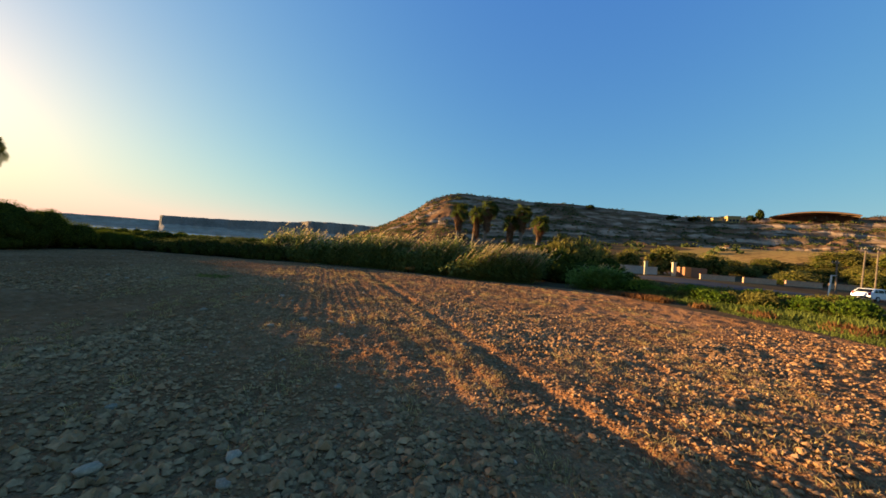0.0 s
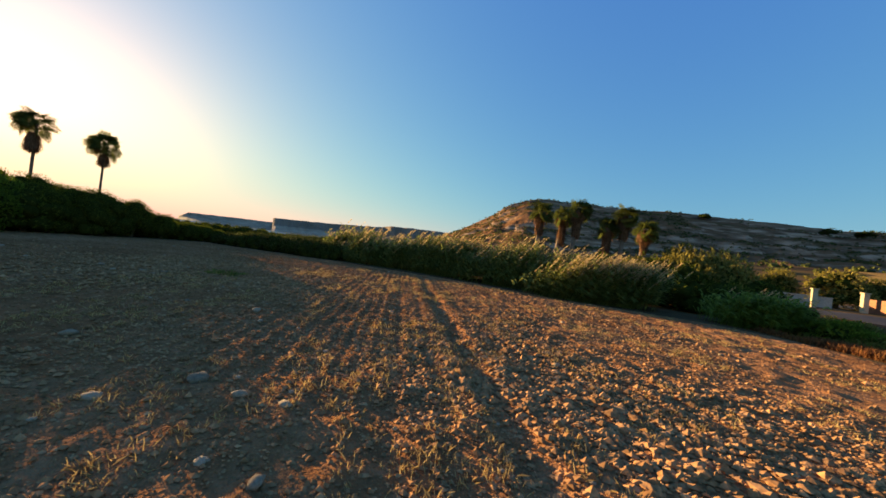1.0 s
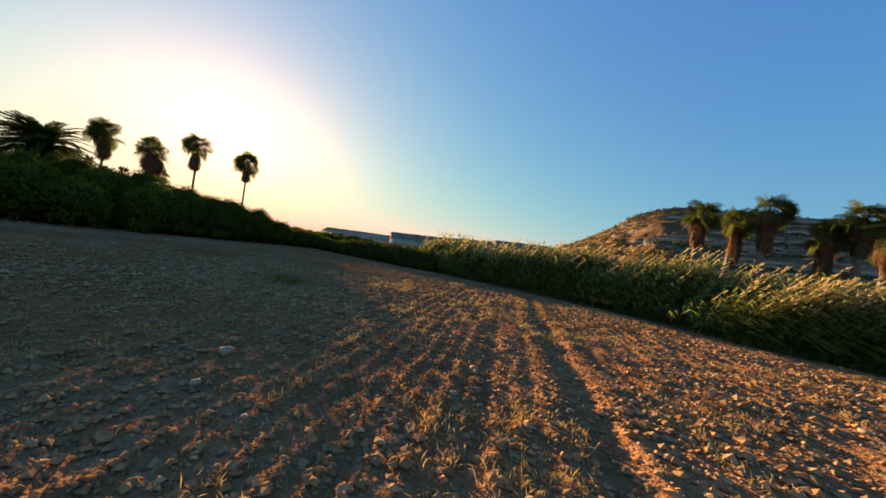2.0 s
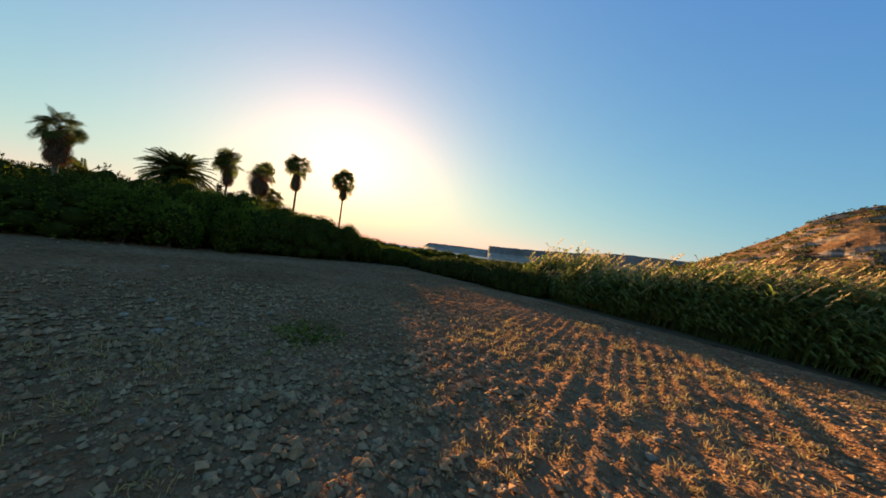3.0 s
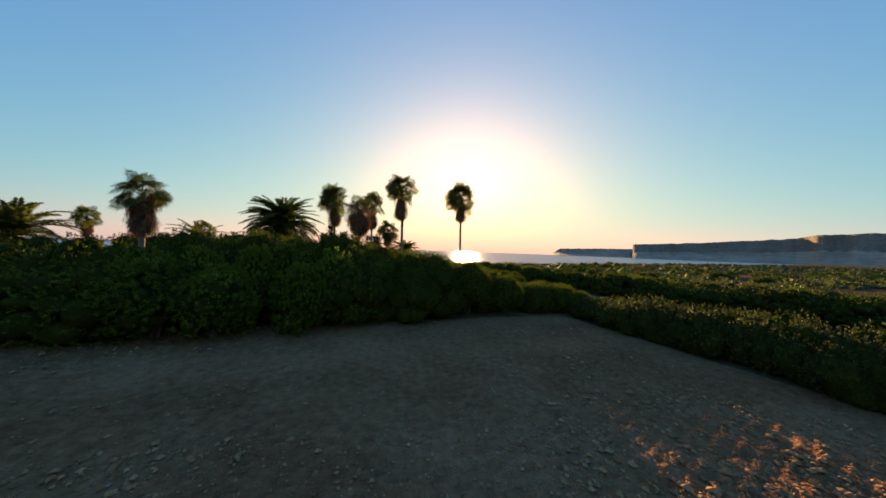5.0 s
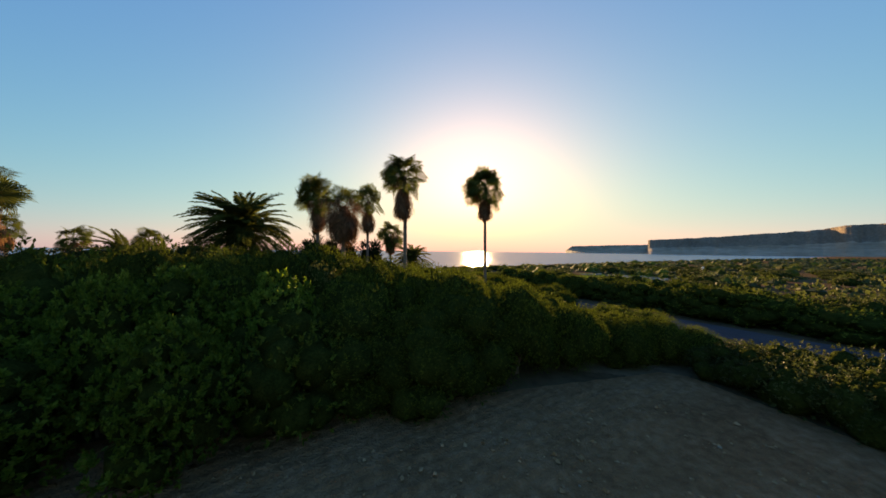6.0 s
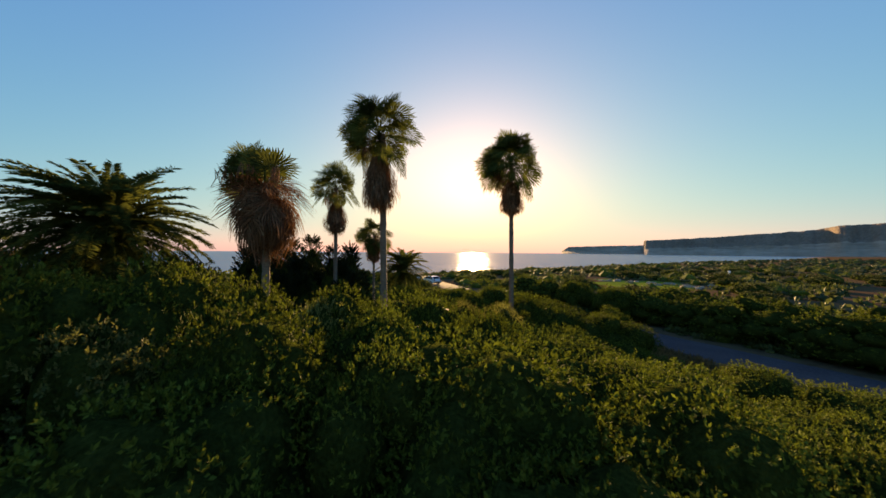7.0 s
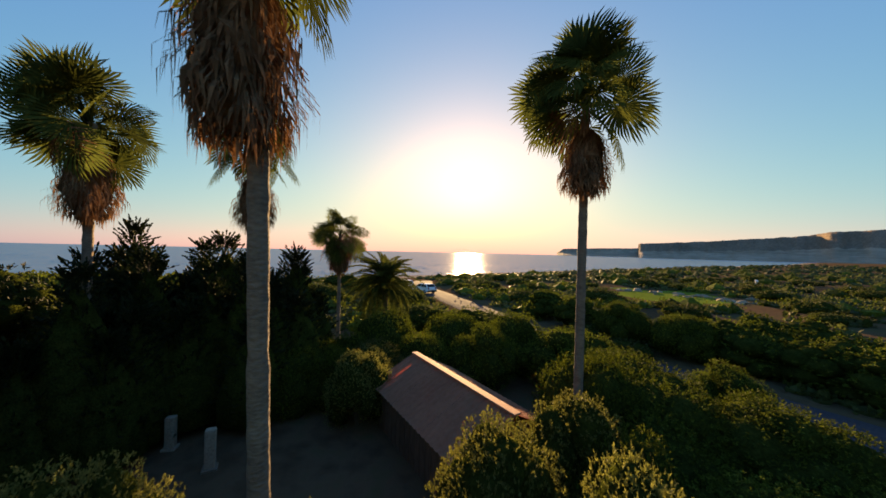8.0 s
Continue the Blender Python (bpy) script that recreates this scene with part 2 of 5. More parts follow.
def grid_faces(rows, cols):
    i, j = np.meshgrid(np.arange(rows - 1), np.arange(cols - 1), indexing="ij")
    a = (i * cols + j).ravel()
    return np.stack([a, a + 1, a + cols + 1, a + cols], 1)


def tube(path, radii, sides=8):
    """Corners and faces of a tube along path, closed at its end."""
    path = np.asarray(path, float)
    verts, faces = [], []
    for k, p in enumerate(path):
        t = path[min(k + 1, len(path) - 1)] - path[max(k - 1, 0)]
        t = t / max(np.linalg.norm(t), 1e-9)
        side = np.cross(t, (0, 0, 1) if abs(t[2]) < 0.9 else (1, 0, 0))
        side /= np.linalg.norm(side)
        up = np.cross(side, t)
        for s in range(sides):
            a = 2 * math.pi * s / sides
            verts.append(p + radii[k] * (side * math.cos(a) + up * math.sin(a)))
    for k in range(len(path) - 1):
        for s in range(sides):
            a, b = k * sides + s, k * sides + (s + 1) % sides
            faces.append((a, b, b + sides, a + sides))
    return np.array(verts), np.array(faces)


def unit(v):
    return v / np.maximum(np.linalg.norm(v, axis=-1, keepdims=True), 1e-9)


def leaf_quads(base, along, length, width, rand, fold=0.25, face=None):
    """One folded diamond leaf at each base, pointing along; its flat side turns roughly to face."""
    n = len(base)
    along = unit(along)
    side = unit(np.cross(along, unit(rand.normal(size=(n, 3))) * (1.0 if face is None else 0.6) + (0 if face is None else face)))
    up = np.cross(side, along)
    L = (length * (0.7 + 0.6 * rand.random(n)))[:, None]
    Wd = (width * (0.7 + 0.6 * rand.random(n)))[:, None]
    mid = base + along * L * 0.5
    v = np.stack([base, mid - side * Wd + up * Wd * fold, base + along * L, mid + side * Wd + up * Wd * fold], 1)
    return v.reshape(-1, 3), np.arange(4 * n).reshape(n, 4)


# ---------------------------------------------------------------- the lie of the land
SHORE_Y = (-3000, 30, 67, 153, 300, 690, 1500)
SHORE_X = (-190, -152, -160, -196, -245, -364, -700)
SEA_LEVEL = -2.0
FURROW = (0.936, 0.352)             # across the furrows


def shore(y):
    return np.interp(y, SHORE_Y, SHORE_X)


def land(x, y):
    """Height of the ground without the tilth of the field."""
    x, y = np.asarray(x, float), np.asarray(y, float)
    inland = x - shore(y)
    z = 0.5 * fbm(x / 45, y / 45, 3, 3) * ramp01(np.maximum(-x - 40, y - 46) + ramp01(x, 24, 40) * 30, 0, 30)
    z = z + 0.9 * ramp01(x, 21, 40) * ramp01(y, -5, 25) + 0.8 * ramp01(x, 14, 28) * ramp01(y, 41, 50)
    z = z + 9.0 * ramp01(np.hypot(x, y), 82, 135) * ramp01(x + 0.25 * y, -20, 55) * ramp01(y, -60, 20)
    z = z - 1.9 * (1 - ramp01(inland, 2, 45)) - 0.05 * np.clip(-inland, 0, 120)
    return z


def in_field(x, y):
    x, y = np.asarray(x, float), np.asarray(y, float)
    east = np.interp(y, (-30, 15, 24, 32, 36), (23.5, 20.8, 18.0, 16.0, 11.0))
    north = np.interp(x, (-44, -40, -20, -4, 4, 12, 17), (44, 41.5, 41.5, 38.5, 35, 34, 31))
    return ramp01(x, -41, -39) * ramp01(east - x, -0.5, 1.2) * ramp01(north - y, -0.6, 1.2)


def tilth(x, y):
    """Furrows, wheel tracks and clods."""
    p = np.asarray(x) * FURROW[0] + np.asarray(y) * FURROW[1]
    q = np.asarray(y) * FURROW[0] - np.asarray(x) * FURROW[1]
    worn = 0.35 + 0.65 * ramp01(fbm(p / 5, q / 9, 2, 11), -0.15, 0.15)
    rows = 0.045 * np.sin(2 * math.pi * (p + 0.25 * fbm(p, q / 3, 2, 5)) / 0.42) * worn
    tracks = 0.0
    for centre, wide, deep in ((4.7, 0.30, 0.085), (2.75, 0.22, 0.03), (-1.0, 0.22, 0.02), (8.9, 0.2, 0.02)):
        off = p - centre - 0.3 * fbm(q / 6, centre, 2, 9)
        tracks = tracks - deep * np.exp(-(off / wide) ** 2) + 0.55 * deep * np.exp(-((np.abs(off) - 2 * wide) / (0.6 * wide)) ** 2)
    lumps = 0.17 * fbm(x / 0.42, y / 0.42, 2, 21) + 0.07 * fbm(x / 1.9, y / 1.9, 2, 31)
    return in_field(x, y) * (rows + tracks + lumps)


def height(x, y):
    return land(x, y) + tilth(x, y)


def spread(start, stop, step, far_low, far_high, growth=1.13):
    mid = list(np.arange(start, stop, step))
    low, high, s = [], [], step
    while (low[-1] if low else start) > far_low:
        s *= growth
        low.append((low[-1] if low else start) - s)
    s = step
    while (high[-1] if high else mid[-1]) < far_high:
        s *= growth
        high.append((high[-1] if high else mid[-1]) + s)
    return np.array(low[::-1] + mid + high)


def build_ground():
    xs, ys = spread(-49, 22, 0.14, -1200, 4600), spread(1.5, 49, 0.14, -4600, 4600)
    gx, gy = np.meshgrid(xs, ys, indexing="ij")
    verts = np.stack([gx, gy, height(gx, gy)], -1).reshape(-1, 3)
    faces = grid_faces(len(xs), len(ys))
    c = verts[faces].mean(1)
    x, y = c[:, 0], c[:, 1]
    kind = np.ones(len(faces), int)
    kind[in_field(x, y) > 0.3] = 0
    kind[(x - shore(y)) < 15] = 2
    n = fbm(x / 9, y / 9, 3, 71)
    kind[(np.hypot((x + 91) / 9, (y - 87) / 11) + n < 1)] = 3
    kind[(np.abs(y - (0.3 * (x + 82) + 94.5) - 8 * n) < 2.2) & (x < -50) & (x > -92) & (kind == 1)] = 4
    kind[(np.hypot((x + 43.5) / 4.0, (y - 43) / 7.5) + 0.8 * n < 1) & (kind == 1)] = 4
    kind[(x > 0.74 * y + 8 * n) & (y > 74) & (y < 130) & (kind == 1)] = 5
    groups = [(faces[kind == k], k) for k in range(6)]
    me = mesh_of("ground", verts, groups, True)
    used = [m for (f, _), m in zip(groups, (SOIL, EARTH, SAND, LAWN, PALE, DRYGRASS))]
    return tagged(solid("ground", me, used), "stony tilled field running into dry coastal scrub and sand", "ground", kind="structure")


ground = build_ground()


def build_sea():
    me = mesh_of("sea", [(-4800, -4800, SEA_LEVEL), (-60, -4800, SEA_LEVEL), (-60, 4800, SEA_LEVEL), (-4800, 4800, SEA_LEVEL)], [([(0, 1, 2, 3)], 0)])
    tagged(solid("water", me, [SEA]), "calm blue evening sea with small waves", "sea", kind="structure")


build_sea()


def strip(name, line, width, lift, material, label, category):
    """A road or path laid on the land along a line of (x, y)."""
    line = np.array(line, float)
    seg = np.concatenate([[0], np.cumsum(np.hypot(*np.diff(line, axis=0).T))])
    s = np.arange(0, seg[-1], 0.8)
    px, py = np.interp(s, seg, line[:, 0]), np.interp(s, seg, line[:, 1])
    for _ in range(6):
        px[1:-1], py[1:-1] = (px[:-2] + px[1:-1] + px[2:]) / 3, (py[:-2] + py[1:-1] + py[2:]) / 3
    tx, ty = np.gradient(px), np.gradient(py)
    ln = np.hypot(tx, ty)
    nx, ny = -ty / ln, tx / ln
    offs = np.linspace(-0.5, 0.5, 7) * width
    verts = []
    for i in range(len(s)):
        for k, o in enumerate(offs):
            edge = (0.25 * fbm(s[i] / 1.5, k, 2, 41)) if k in (0, 6) else 0
            x, y = px[i] + nx[i] * (o + edge), py[i] + ny[i] * (o + edge)
            verts.append((x, y, float(land(x, y)) + (lift if 0 < k < 6 else -0.04)))
    me = mesh_of(name, verts, [(grid_faces(len(s), 7), 0)], True)
    return tagged(solid(name, me, [material]), label, category, kind="structure")


strip("road", [(60, 71), (20, 70), (-10, 64), (-30, 57), (-42, 52.8), (-50, 51.5), (-58, 50), (-70, 47.3), (-85, 46.6), (-104, 46), (-120, 50)], 4.4, 0.10, TARMAC, "narrow grey asphalt road curving to the beach", "road")

# ---------------------------------------------------------------- hill and headlands


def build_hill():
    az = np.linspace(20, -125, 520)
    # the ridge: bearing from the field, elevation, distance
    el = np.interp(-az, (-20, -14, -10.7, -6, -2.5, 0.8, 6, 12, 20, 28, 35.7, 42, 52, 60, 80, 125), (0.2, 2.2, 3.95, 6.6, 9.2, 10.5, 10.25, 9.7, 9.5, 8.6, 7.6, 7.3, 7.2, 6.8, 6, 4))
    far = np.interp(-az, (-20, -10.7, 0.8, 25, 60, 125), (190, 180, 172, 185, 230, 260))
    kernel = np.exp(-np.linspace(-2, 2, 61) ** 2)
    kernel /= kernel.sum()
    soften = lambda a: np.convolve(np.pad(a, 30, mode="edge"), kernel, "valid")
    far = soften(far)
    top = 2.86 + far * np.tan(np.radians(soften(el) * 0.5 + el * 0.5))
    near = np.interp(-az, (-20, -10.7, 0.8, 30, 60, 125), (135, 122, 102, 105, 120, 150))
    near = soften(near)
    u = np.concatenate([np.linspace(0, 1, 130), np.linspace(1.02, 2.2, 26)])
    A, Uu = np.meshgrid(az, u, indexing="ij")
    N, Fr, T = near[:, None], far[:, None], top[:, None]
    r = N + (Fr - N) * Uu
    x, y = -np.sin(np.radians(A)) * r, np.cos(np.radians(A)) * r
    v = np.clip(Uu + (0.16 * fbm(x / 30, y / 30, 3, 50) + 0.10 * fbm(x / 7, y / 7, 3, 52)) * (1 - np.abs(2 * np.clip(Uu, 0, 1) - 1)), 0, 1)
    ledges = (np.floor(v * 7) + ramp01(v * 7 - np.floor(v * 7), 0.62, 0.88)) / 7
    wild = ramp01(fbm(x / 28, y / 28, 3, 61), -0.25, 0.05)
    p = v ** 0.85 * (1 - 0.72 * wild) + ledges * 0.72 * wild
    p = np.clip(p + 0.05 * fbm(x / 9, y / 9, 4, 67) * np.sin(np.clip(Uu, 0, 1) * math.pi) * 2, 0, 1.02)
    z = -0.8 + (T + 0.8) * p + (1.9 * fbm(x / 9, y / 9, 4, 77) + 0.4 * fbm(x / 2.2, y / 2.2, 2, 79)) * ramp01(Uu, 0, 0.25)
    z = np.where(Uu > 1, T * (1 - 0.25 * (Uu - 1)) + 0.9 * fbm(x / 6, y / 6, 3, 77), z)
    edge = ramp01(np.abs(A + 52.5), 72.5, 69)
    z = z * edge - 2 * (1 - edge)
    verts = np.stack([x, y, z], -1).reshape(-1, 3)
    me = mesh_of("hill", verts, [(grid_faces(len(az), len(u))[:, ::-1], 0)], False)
    r = np.random.default_rng(58)
    pick = r.choice(len(verts), 7500, p=np.where((verts[:, 2] > 2) & (np.tile(u, len(az)) < 1.1), 1.0, 0) / np.sum((verts[:, 2] > 2) & (np.tile(u, len(az)) < 1.1)))
    pick = pick[fbm(verts[pick, 0] / 25, verts[pick, 1] / 25, 2, 93) > -0.12]
    way = unit(r.normal(size=(len(pick) * 14, 3)) + (0, 0, 0.6))
    size = np.repeat(0.25 + 0.9 * r.random(len(pick)) ** 2.2, 14)[:, None] * (1, 1, 0.55)
    lv, lf = leaf_quads(np.repeat(verts[pick], 14, 0) + way * size * 0.8, way, 0.42, 0.22, r)
    tagged(solid("hill_scrub", mesh_of("hill_scrub", lv, [(lf, 0)]), [LEAF_DRY]), "low dry bushes dotted over the hill", "scrub", kind="stuff")
    tagged(solid("hill", me, [ROCK]), "bare limestone hill with rock ledges and dry scrub", "hill", kind="structure")


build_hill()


def build_headland(name, az, el, far, label, lip=0.55, covers=None):
    """A sea cliff along the given bearings: plateau, steep face, talus down to the water."""
    n = 420
    A = np.linspace(az[0], az[-1], n)
    E, D = np.interp(-A, [-a for a in az], el), np.interp(-A, [-a for a in az], far)
    D = D * (1 + 0.03 * fbm(A * 0.45, A * 0, 3, 81))
    top = 5 + D * np.tan(np.radians(E)) + 7.0 * fbm(A * 1.2, A * 0 + 4, 4, 83) + 3.0 * fbm(A * 9, A * 0 + 9, 2, 84)
    profile = [(-0.13, -0.06), (-0.09, 0.10), (-0.065, 0.20), (-0.045, 0.30), (-0.03, lip * 0.8), (-0.018, 0.62), (-0.008, 0.9), (0, 1), (0.02, 1.0), (0.2, 1.0), (0.6, 0.9)]
    verts = []
    for i in range(n):
        for k, (d, h) in enumerate(profile):
            gully = 0.028 * fbm(A[i] * 1.1, k * 0.2, 4, 85) if 0 < k < 7 else 0
            r = D[i] * (1 + d + gully)
            verts.append((-math.sin(radians(A[i])) * r, math.cos(radians(A[i])) * r, top[i] * h * (1 + (0.3 * fbm(A[i] * 2, k, 2, 87) if 0 < k < 5 else 0)) + (SEA_LEVEL - 3 if k == 0 else 0)))
    f = grid_faces(n, len(profile))[:, ::-1]
    col = np.tile(np.arange(len(profile) - 1), n - 1)
    me = mesh_of(name, verts, [(f[col < 4], 0), (f[col >= 4], 1)], True)
    return tagged(solid(name, me, covers or [CLIFF, PLATEAU]), label, "headland", kind="structure")


build_headland("headland", [41.5, 41.2, 35, 30, 24.6, 23.0, 18, 10, 0, -12], [1.88, 1.95, 2.2, 2.5, 2.85, 3.25, 3.4, 3.4, 3.2, 2.5], [2700, 2680, 2600, 2520, 2450, 2380, 2250, 2050, 1900, 1800], "pale sea cliff with a dark flat scrub-covered plateau")
# Plateau takes the pale cliff colour too, standing in for haze.
build_headland("headland", [53.0, 52.0, 47, 40, 34], [0.4, 1.0, 1.15, 1.25, 1.3], [4300, 4250, 4200, 4100, 4000], "far sea cliff on the horizon, coloured pale as haze", covers=[CLIFF, CLIFF])

# ---------------------------------------------------------------- shrubs


def shrub_meshes(seed, radius, tall, sprigs, leaf, per=6, lobes=12, upright=0.5, round_core=False):
    """Leaves, shade-coloured core and stems of a shrub that stands on z = 0."""
    r = np.random.default_rng(seed)
    centres, sizes = [], []
    for k in range(lobes):
        a, q = 2.4 * k + r.random(), math.sqrt((k + 0.3) / lobes)
        size = radius * r.uniform(0.32, 0.54)
        zc = (tall - size) * (1 - 0.42 * q * q) * r.uniform(0.76, 1.0)
        centres.append((radius * 0.72 * q * math.cos(a), radius * 0.72 * q * math.sin(a), max(zc, size * 0.6)))
        sizes.append(size)
    for k in range(lobes):                      # skirts of foliage towards the ground
        a = 2 * math.pi * (k + 0.5 * r.random()) / lobes
        size = radius * r.uniform(0.38, 0.52)
        centres.append((radius * 0.62 * math.cos(a), radius * 0.62 * math.sin(a), tall * r.uniform(0.15, 0.5)))
        sizes.append(size)
    centres, sizes = np.array(centres), np.array(sizes)
    share = r.choice(len(sizes), sprigs * 2, p=sizes ** 2 / (sizes ** 2).sum())
    way = unit(r.normal(size=(len(share), 3)) + (0, 0, 0.25))
    pos = centres[share] + way * (sizes[share] * r.uniform(0.80, 1.10, len(share)))[:, None]
    inside = (np.linalg.norm(pos[:, None] - centres[None], axis=2) < sizes[None] * 0.78).any(1)
    keep = ~inside & (pos[:, 2] > 0.03)
    pos, way = pos[keep][:sprigs], way[keep][:sprigs]
    axis = unit(way + (0, 0, upright) + 0.35 * r.normal(size=way.shape))
    base = np.repeat(pos, per, 0) + np.repeat(axis, per, 0) * (r.random(len(pos) * per) * leaf * 1.2)[:, None]
    along = np.repeat(axis, per, 0) * 0.8 + 0.75 * unit(r.normal(size=base.shape))
    inner = sprigs // (6 if round_core else 2)
    deep = r.choice(len(sizes), inner, p=sizes ** 2 / (sizes ** 2).sum())
    ways = unit(r.normal(size=(inner, 3)))
    extra = centres[deep] + ways * (sizes[deep] * r.uniform(0.66, 0.85, inner))[:, None]
    extra, ways = extra[extra[:, 2] > 0.03], ways[extra[:, 2] > 0.03]
    base = np.concatenate([base, extra, extra])
    along = np.concatenate([along, ways + 0.7 * r.normal(size=ways.shape), ways + 0.7 * r.normal(size=ways.shape)])
    leaf = np.concatenate([np.full(len(base) - 2 * len(extra), leaf), np.full(2 * len(extra), leaf * 1.5)])
    face = np.concatenate([np.repeat(way, per, 0), ways, ways])
    leaves = mesh_of("foliage", *(lambda v, f: (v, [(f, 0)]))(*leaf_quads(base, along, leaf, leaf * 0.24, r, face=face)))
    ico = bmesh.new()
    bmesh.ops.create_icosphere(ico, subdivisions=2 if round_core else 1, radius=1)
    sphere = np.array([v.co for v in ico.verts])
    tris = np.array([[v.index for v in f.verts] for f in ico.faces])
    ico.free()
    vs, fs, count = [], [], 0
    for c, s in zip(centres, sizes):
        wob = (0.80 if round_core else 0.68) + 0.06 * r.normal(size=(len(sphere), 1))
        v = c + sphere * s * np.clip(wob, 0.5, 0.95)
        v[:, 2] = np.maximum(v[:, 2], 0.0)
        vs.append(v)
        fs.append(tris + count)
        count += len(v)
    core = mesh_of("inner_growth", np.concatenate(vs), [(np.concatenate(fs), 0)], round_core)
    vs, fs, count = [], [], 0
    for k in range(6):
        end = centres[k % lobes]
        path = [np.array((0.15 * math.cos(k), 0.15 * math.sin(k), -0.1)), end * (0.5, 0.5, 0.45), end]
        v, f = tube(path, [0.07, 0.05, 0.025], 5)
        vs.append(v)
        fs.append(f + count)
        count += len(v)
    stems = mesh_of("woody_base", np.concatenate(vs), [(np.concatenate(fs), 0)])
    return leaves, core, stems


def shrub_kind(name, seed, radius, tall, sprigs, leaf, leaf_material, label, category="shrub", **more):
    """A shrub to be copied; the first one is placed by its first use."""
    leaves, core, stems = shrub_meshes(seed, radius, tall, sprigs, leaf, **more)
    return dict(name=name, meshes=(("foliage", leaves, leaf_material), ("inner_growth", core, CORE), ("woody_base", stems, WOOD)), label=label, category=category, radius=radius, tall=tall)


def plant(kind, x, y, wide, tall, turn, group="", label=""):
    ob = new(kind["name"])
    for nm, me, m in kind["meshes"]:
        solid(nm, me, [m], ob)
    ob.matrix_world = Matrix.LocRotScale((x, y, float(land(x, y)) - 0.05), Euler((0, 0, turn)), (wide / kind["radius"], wide / kind["radius"], tall / kind["tall"]))
    return tagged(ob, label or kind["label"], kind["category"], group)


NEAR = [shrub_kind("shrub", 100 + k, 2.0, 4.6, 3800, 0.078, LEAF, "dense green broad-leaved evergreen shrub", upright=0.8, per=5, round_core=True) for k in range(3)]
ROUND = [shrub_kind("shrub", 130 + k, 2.0, 3.2, 3200, 0.075, LEAF, "rounded dark green evergreen shrub beside the road", upright=0.5, per=5, lobes=8, round_core=True) for k in range(3)]
SUNLIT = [shrub_kind("shrub", 140 + k, 2.0, 4.6, 3400, 0.078, LEAF_OLIVE_SUN, "leafy olive shrub with low sun put into its leaf colour", upright=0.9, round_core=True) for k in range(3)]
BRIGHT = [shrub_kind("shrub", 150 + k, 2.0, 4.6, 900, 0.145, LEAF_BRIGHT, "bright green broad-leaved shrub with upright leafy tips", upright=1.5, per=15) for k in range(3)]
FULL = [shrub_kind("shrub", 200 + k, 2.0, 4.6, 330, 0.19, LEAF, "dense green evergreen shrub in a tall thicket", upright=0.6, round_core=True) for k in range(3)]
DRY = [shrub_kind("shrub", 300 + k, 2.0, 3.0, 420, 0.17, LEAF_DRY, "olive-green dry coastal shrub", upright=0.5, round_core=True) for k in range(3)]
LOW = [shrub_kind("bush", 400 + k, 1.5, 1.5, 260, 0.16, LEAF_DRY, "low rounded olive-brown scrub bush", "bush", lobes=6, round_core=True) for k in range(3)]
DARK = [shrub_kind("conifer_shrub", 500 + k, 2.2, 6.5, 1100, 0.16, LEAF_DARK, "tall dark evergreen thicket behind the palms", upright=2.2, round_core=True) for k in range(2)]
CREEPER = [shrub_kind("bush", 600 + k, 1.6, 2.2, 600, 0.11, LEAF_DRY, "dark low rounded bush on the field bank", "bush", lobes=7, round_core=True) for k in range(2)]

HEDGE_TOP_Y, HEDGE_TOP_Z = (-60, 0, 8, 16, 24, 31, 35, 36.5, 38.7, 40, 42), (4.4, 4.6, 5.2, 5.8, 5.85, 5.6, 4.8, 4.1, 3.4, 2.9, 2.4)


def thicket():
    r = np.random.default_rng(31)
    count = 0
    for y in np.arange(4, 41, 2.55):
        edge = float(np.interp(y, (4, 9, 16, 22, 30, 36, 40.5), (-39.8, -39.6, -38.2, -39.2, -41.0, -41.8, -43.4)))
        for x in np.arange(edge, edge - (10.5 if y < 25 else 11.0), -2.6):
            px, py = x + r.uniform(-0.7, 0.7), y + r.uniform(-0.8, 0.8)
            if px < -50.0 and 25.3 < py < 36.8:
                continue
            tall = float(np.interp(py, HEDGE_TOP_Y, HEDGE_TOP_Z)) * r.uniform(0.94 if 12 < py < 38 else 0.82, 1.05)
            if py > 34:
                tall *= float(np.interp(px, (-51, -46.5, -44.5, -43), (0.88, 0.84, 0.98, 1.18)))
            if py < 35:                         # the thicket climbs from its edge
                tall *= float(np.interp(edge - px, (0, 2.4, 4.8), ((0.66, 0.86, 1.0) if py < 30 else (0.8, 0.95, 1.0))))
            if abs(px + 45) < 9 and abs(py - (31 - 0.27 * (px + 45))) < 3.2:
                tall = min(tall, 5.2 - 0.01 * (px + 37))
            if py > 33.5:                       # it falls away towards the road
                tall = min(tall, 3.75 - 0.42 * (py - 36.5))
            if -48.3 < px < -44.3 and 37.3 < py < 39.6:  # its rounded end
                tall = 3.85
            wide = r.uniform(1.45, 2.25)
            close = -54 < px < -40 and 19 < py < 37
            kinds = NEAR if close else ROUND if py > 33 else FULL
            if 14 < py < 25 and px > -43:
                kinds = BRIGHT
            plant(kinds[r.integers(3)], px, py, wide, tall, r.uniform(0, 6.28), "thicket at the field's end")
            count += 1
    return count


thicket()


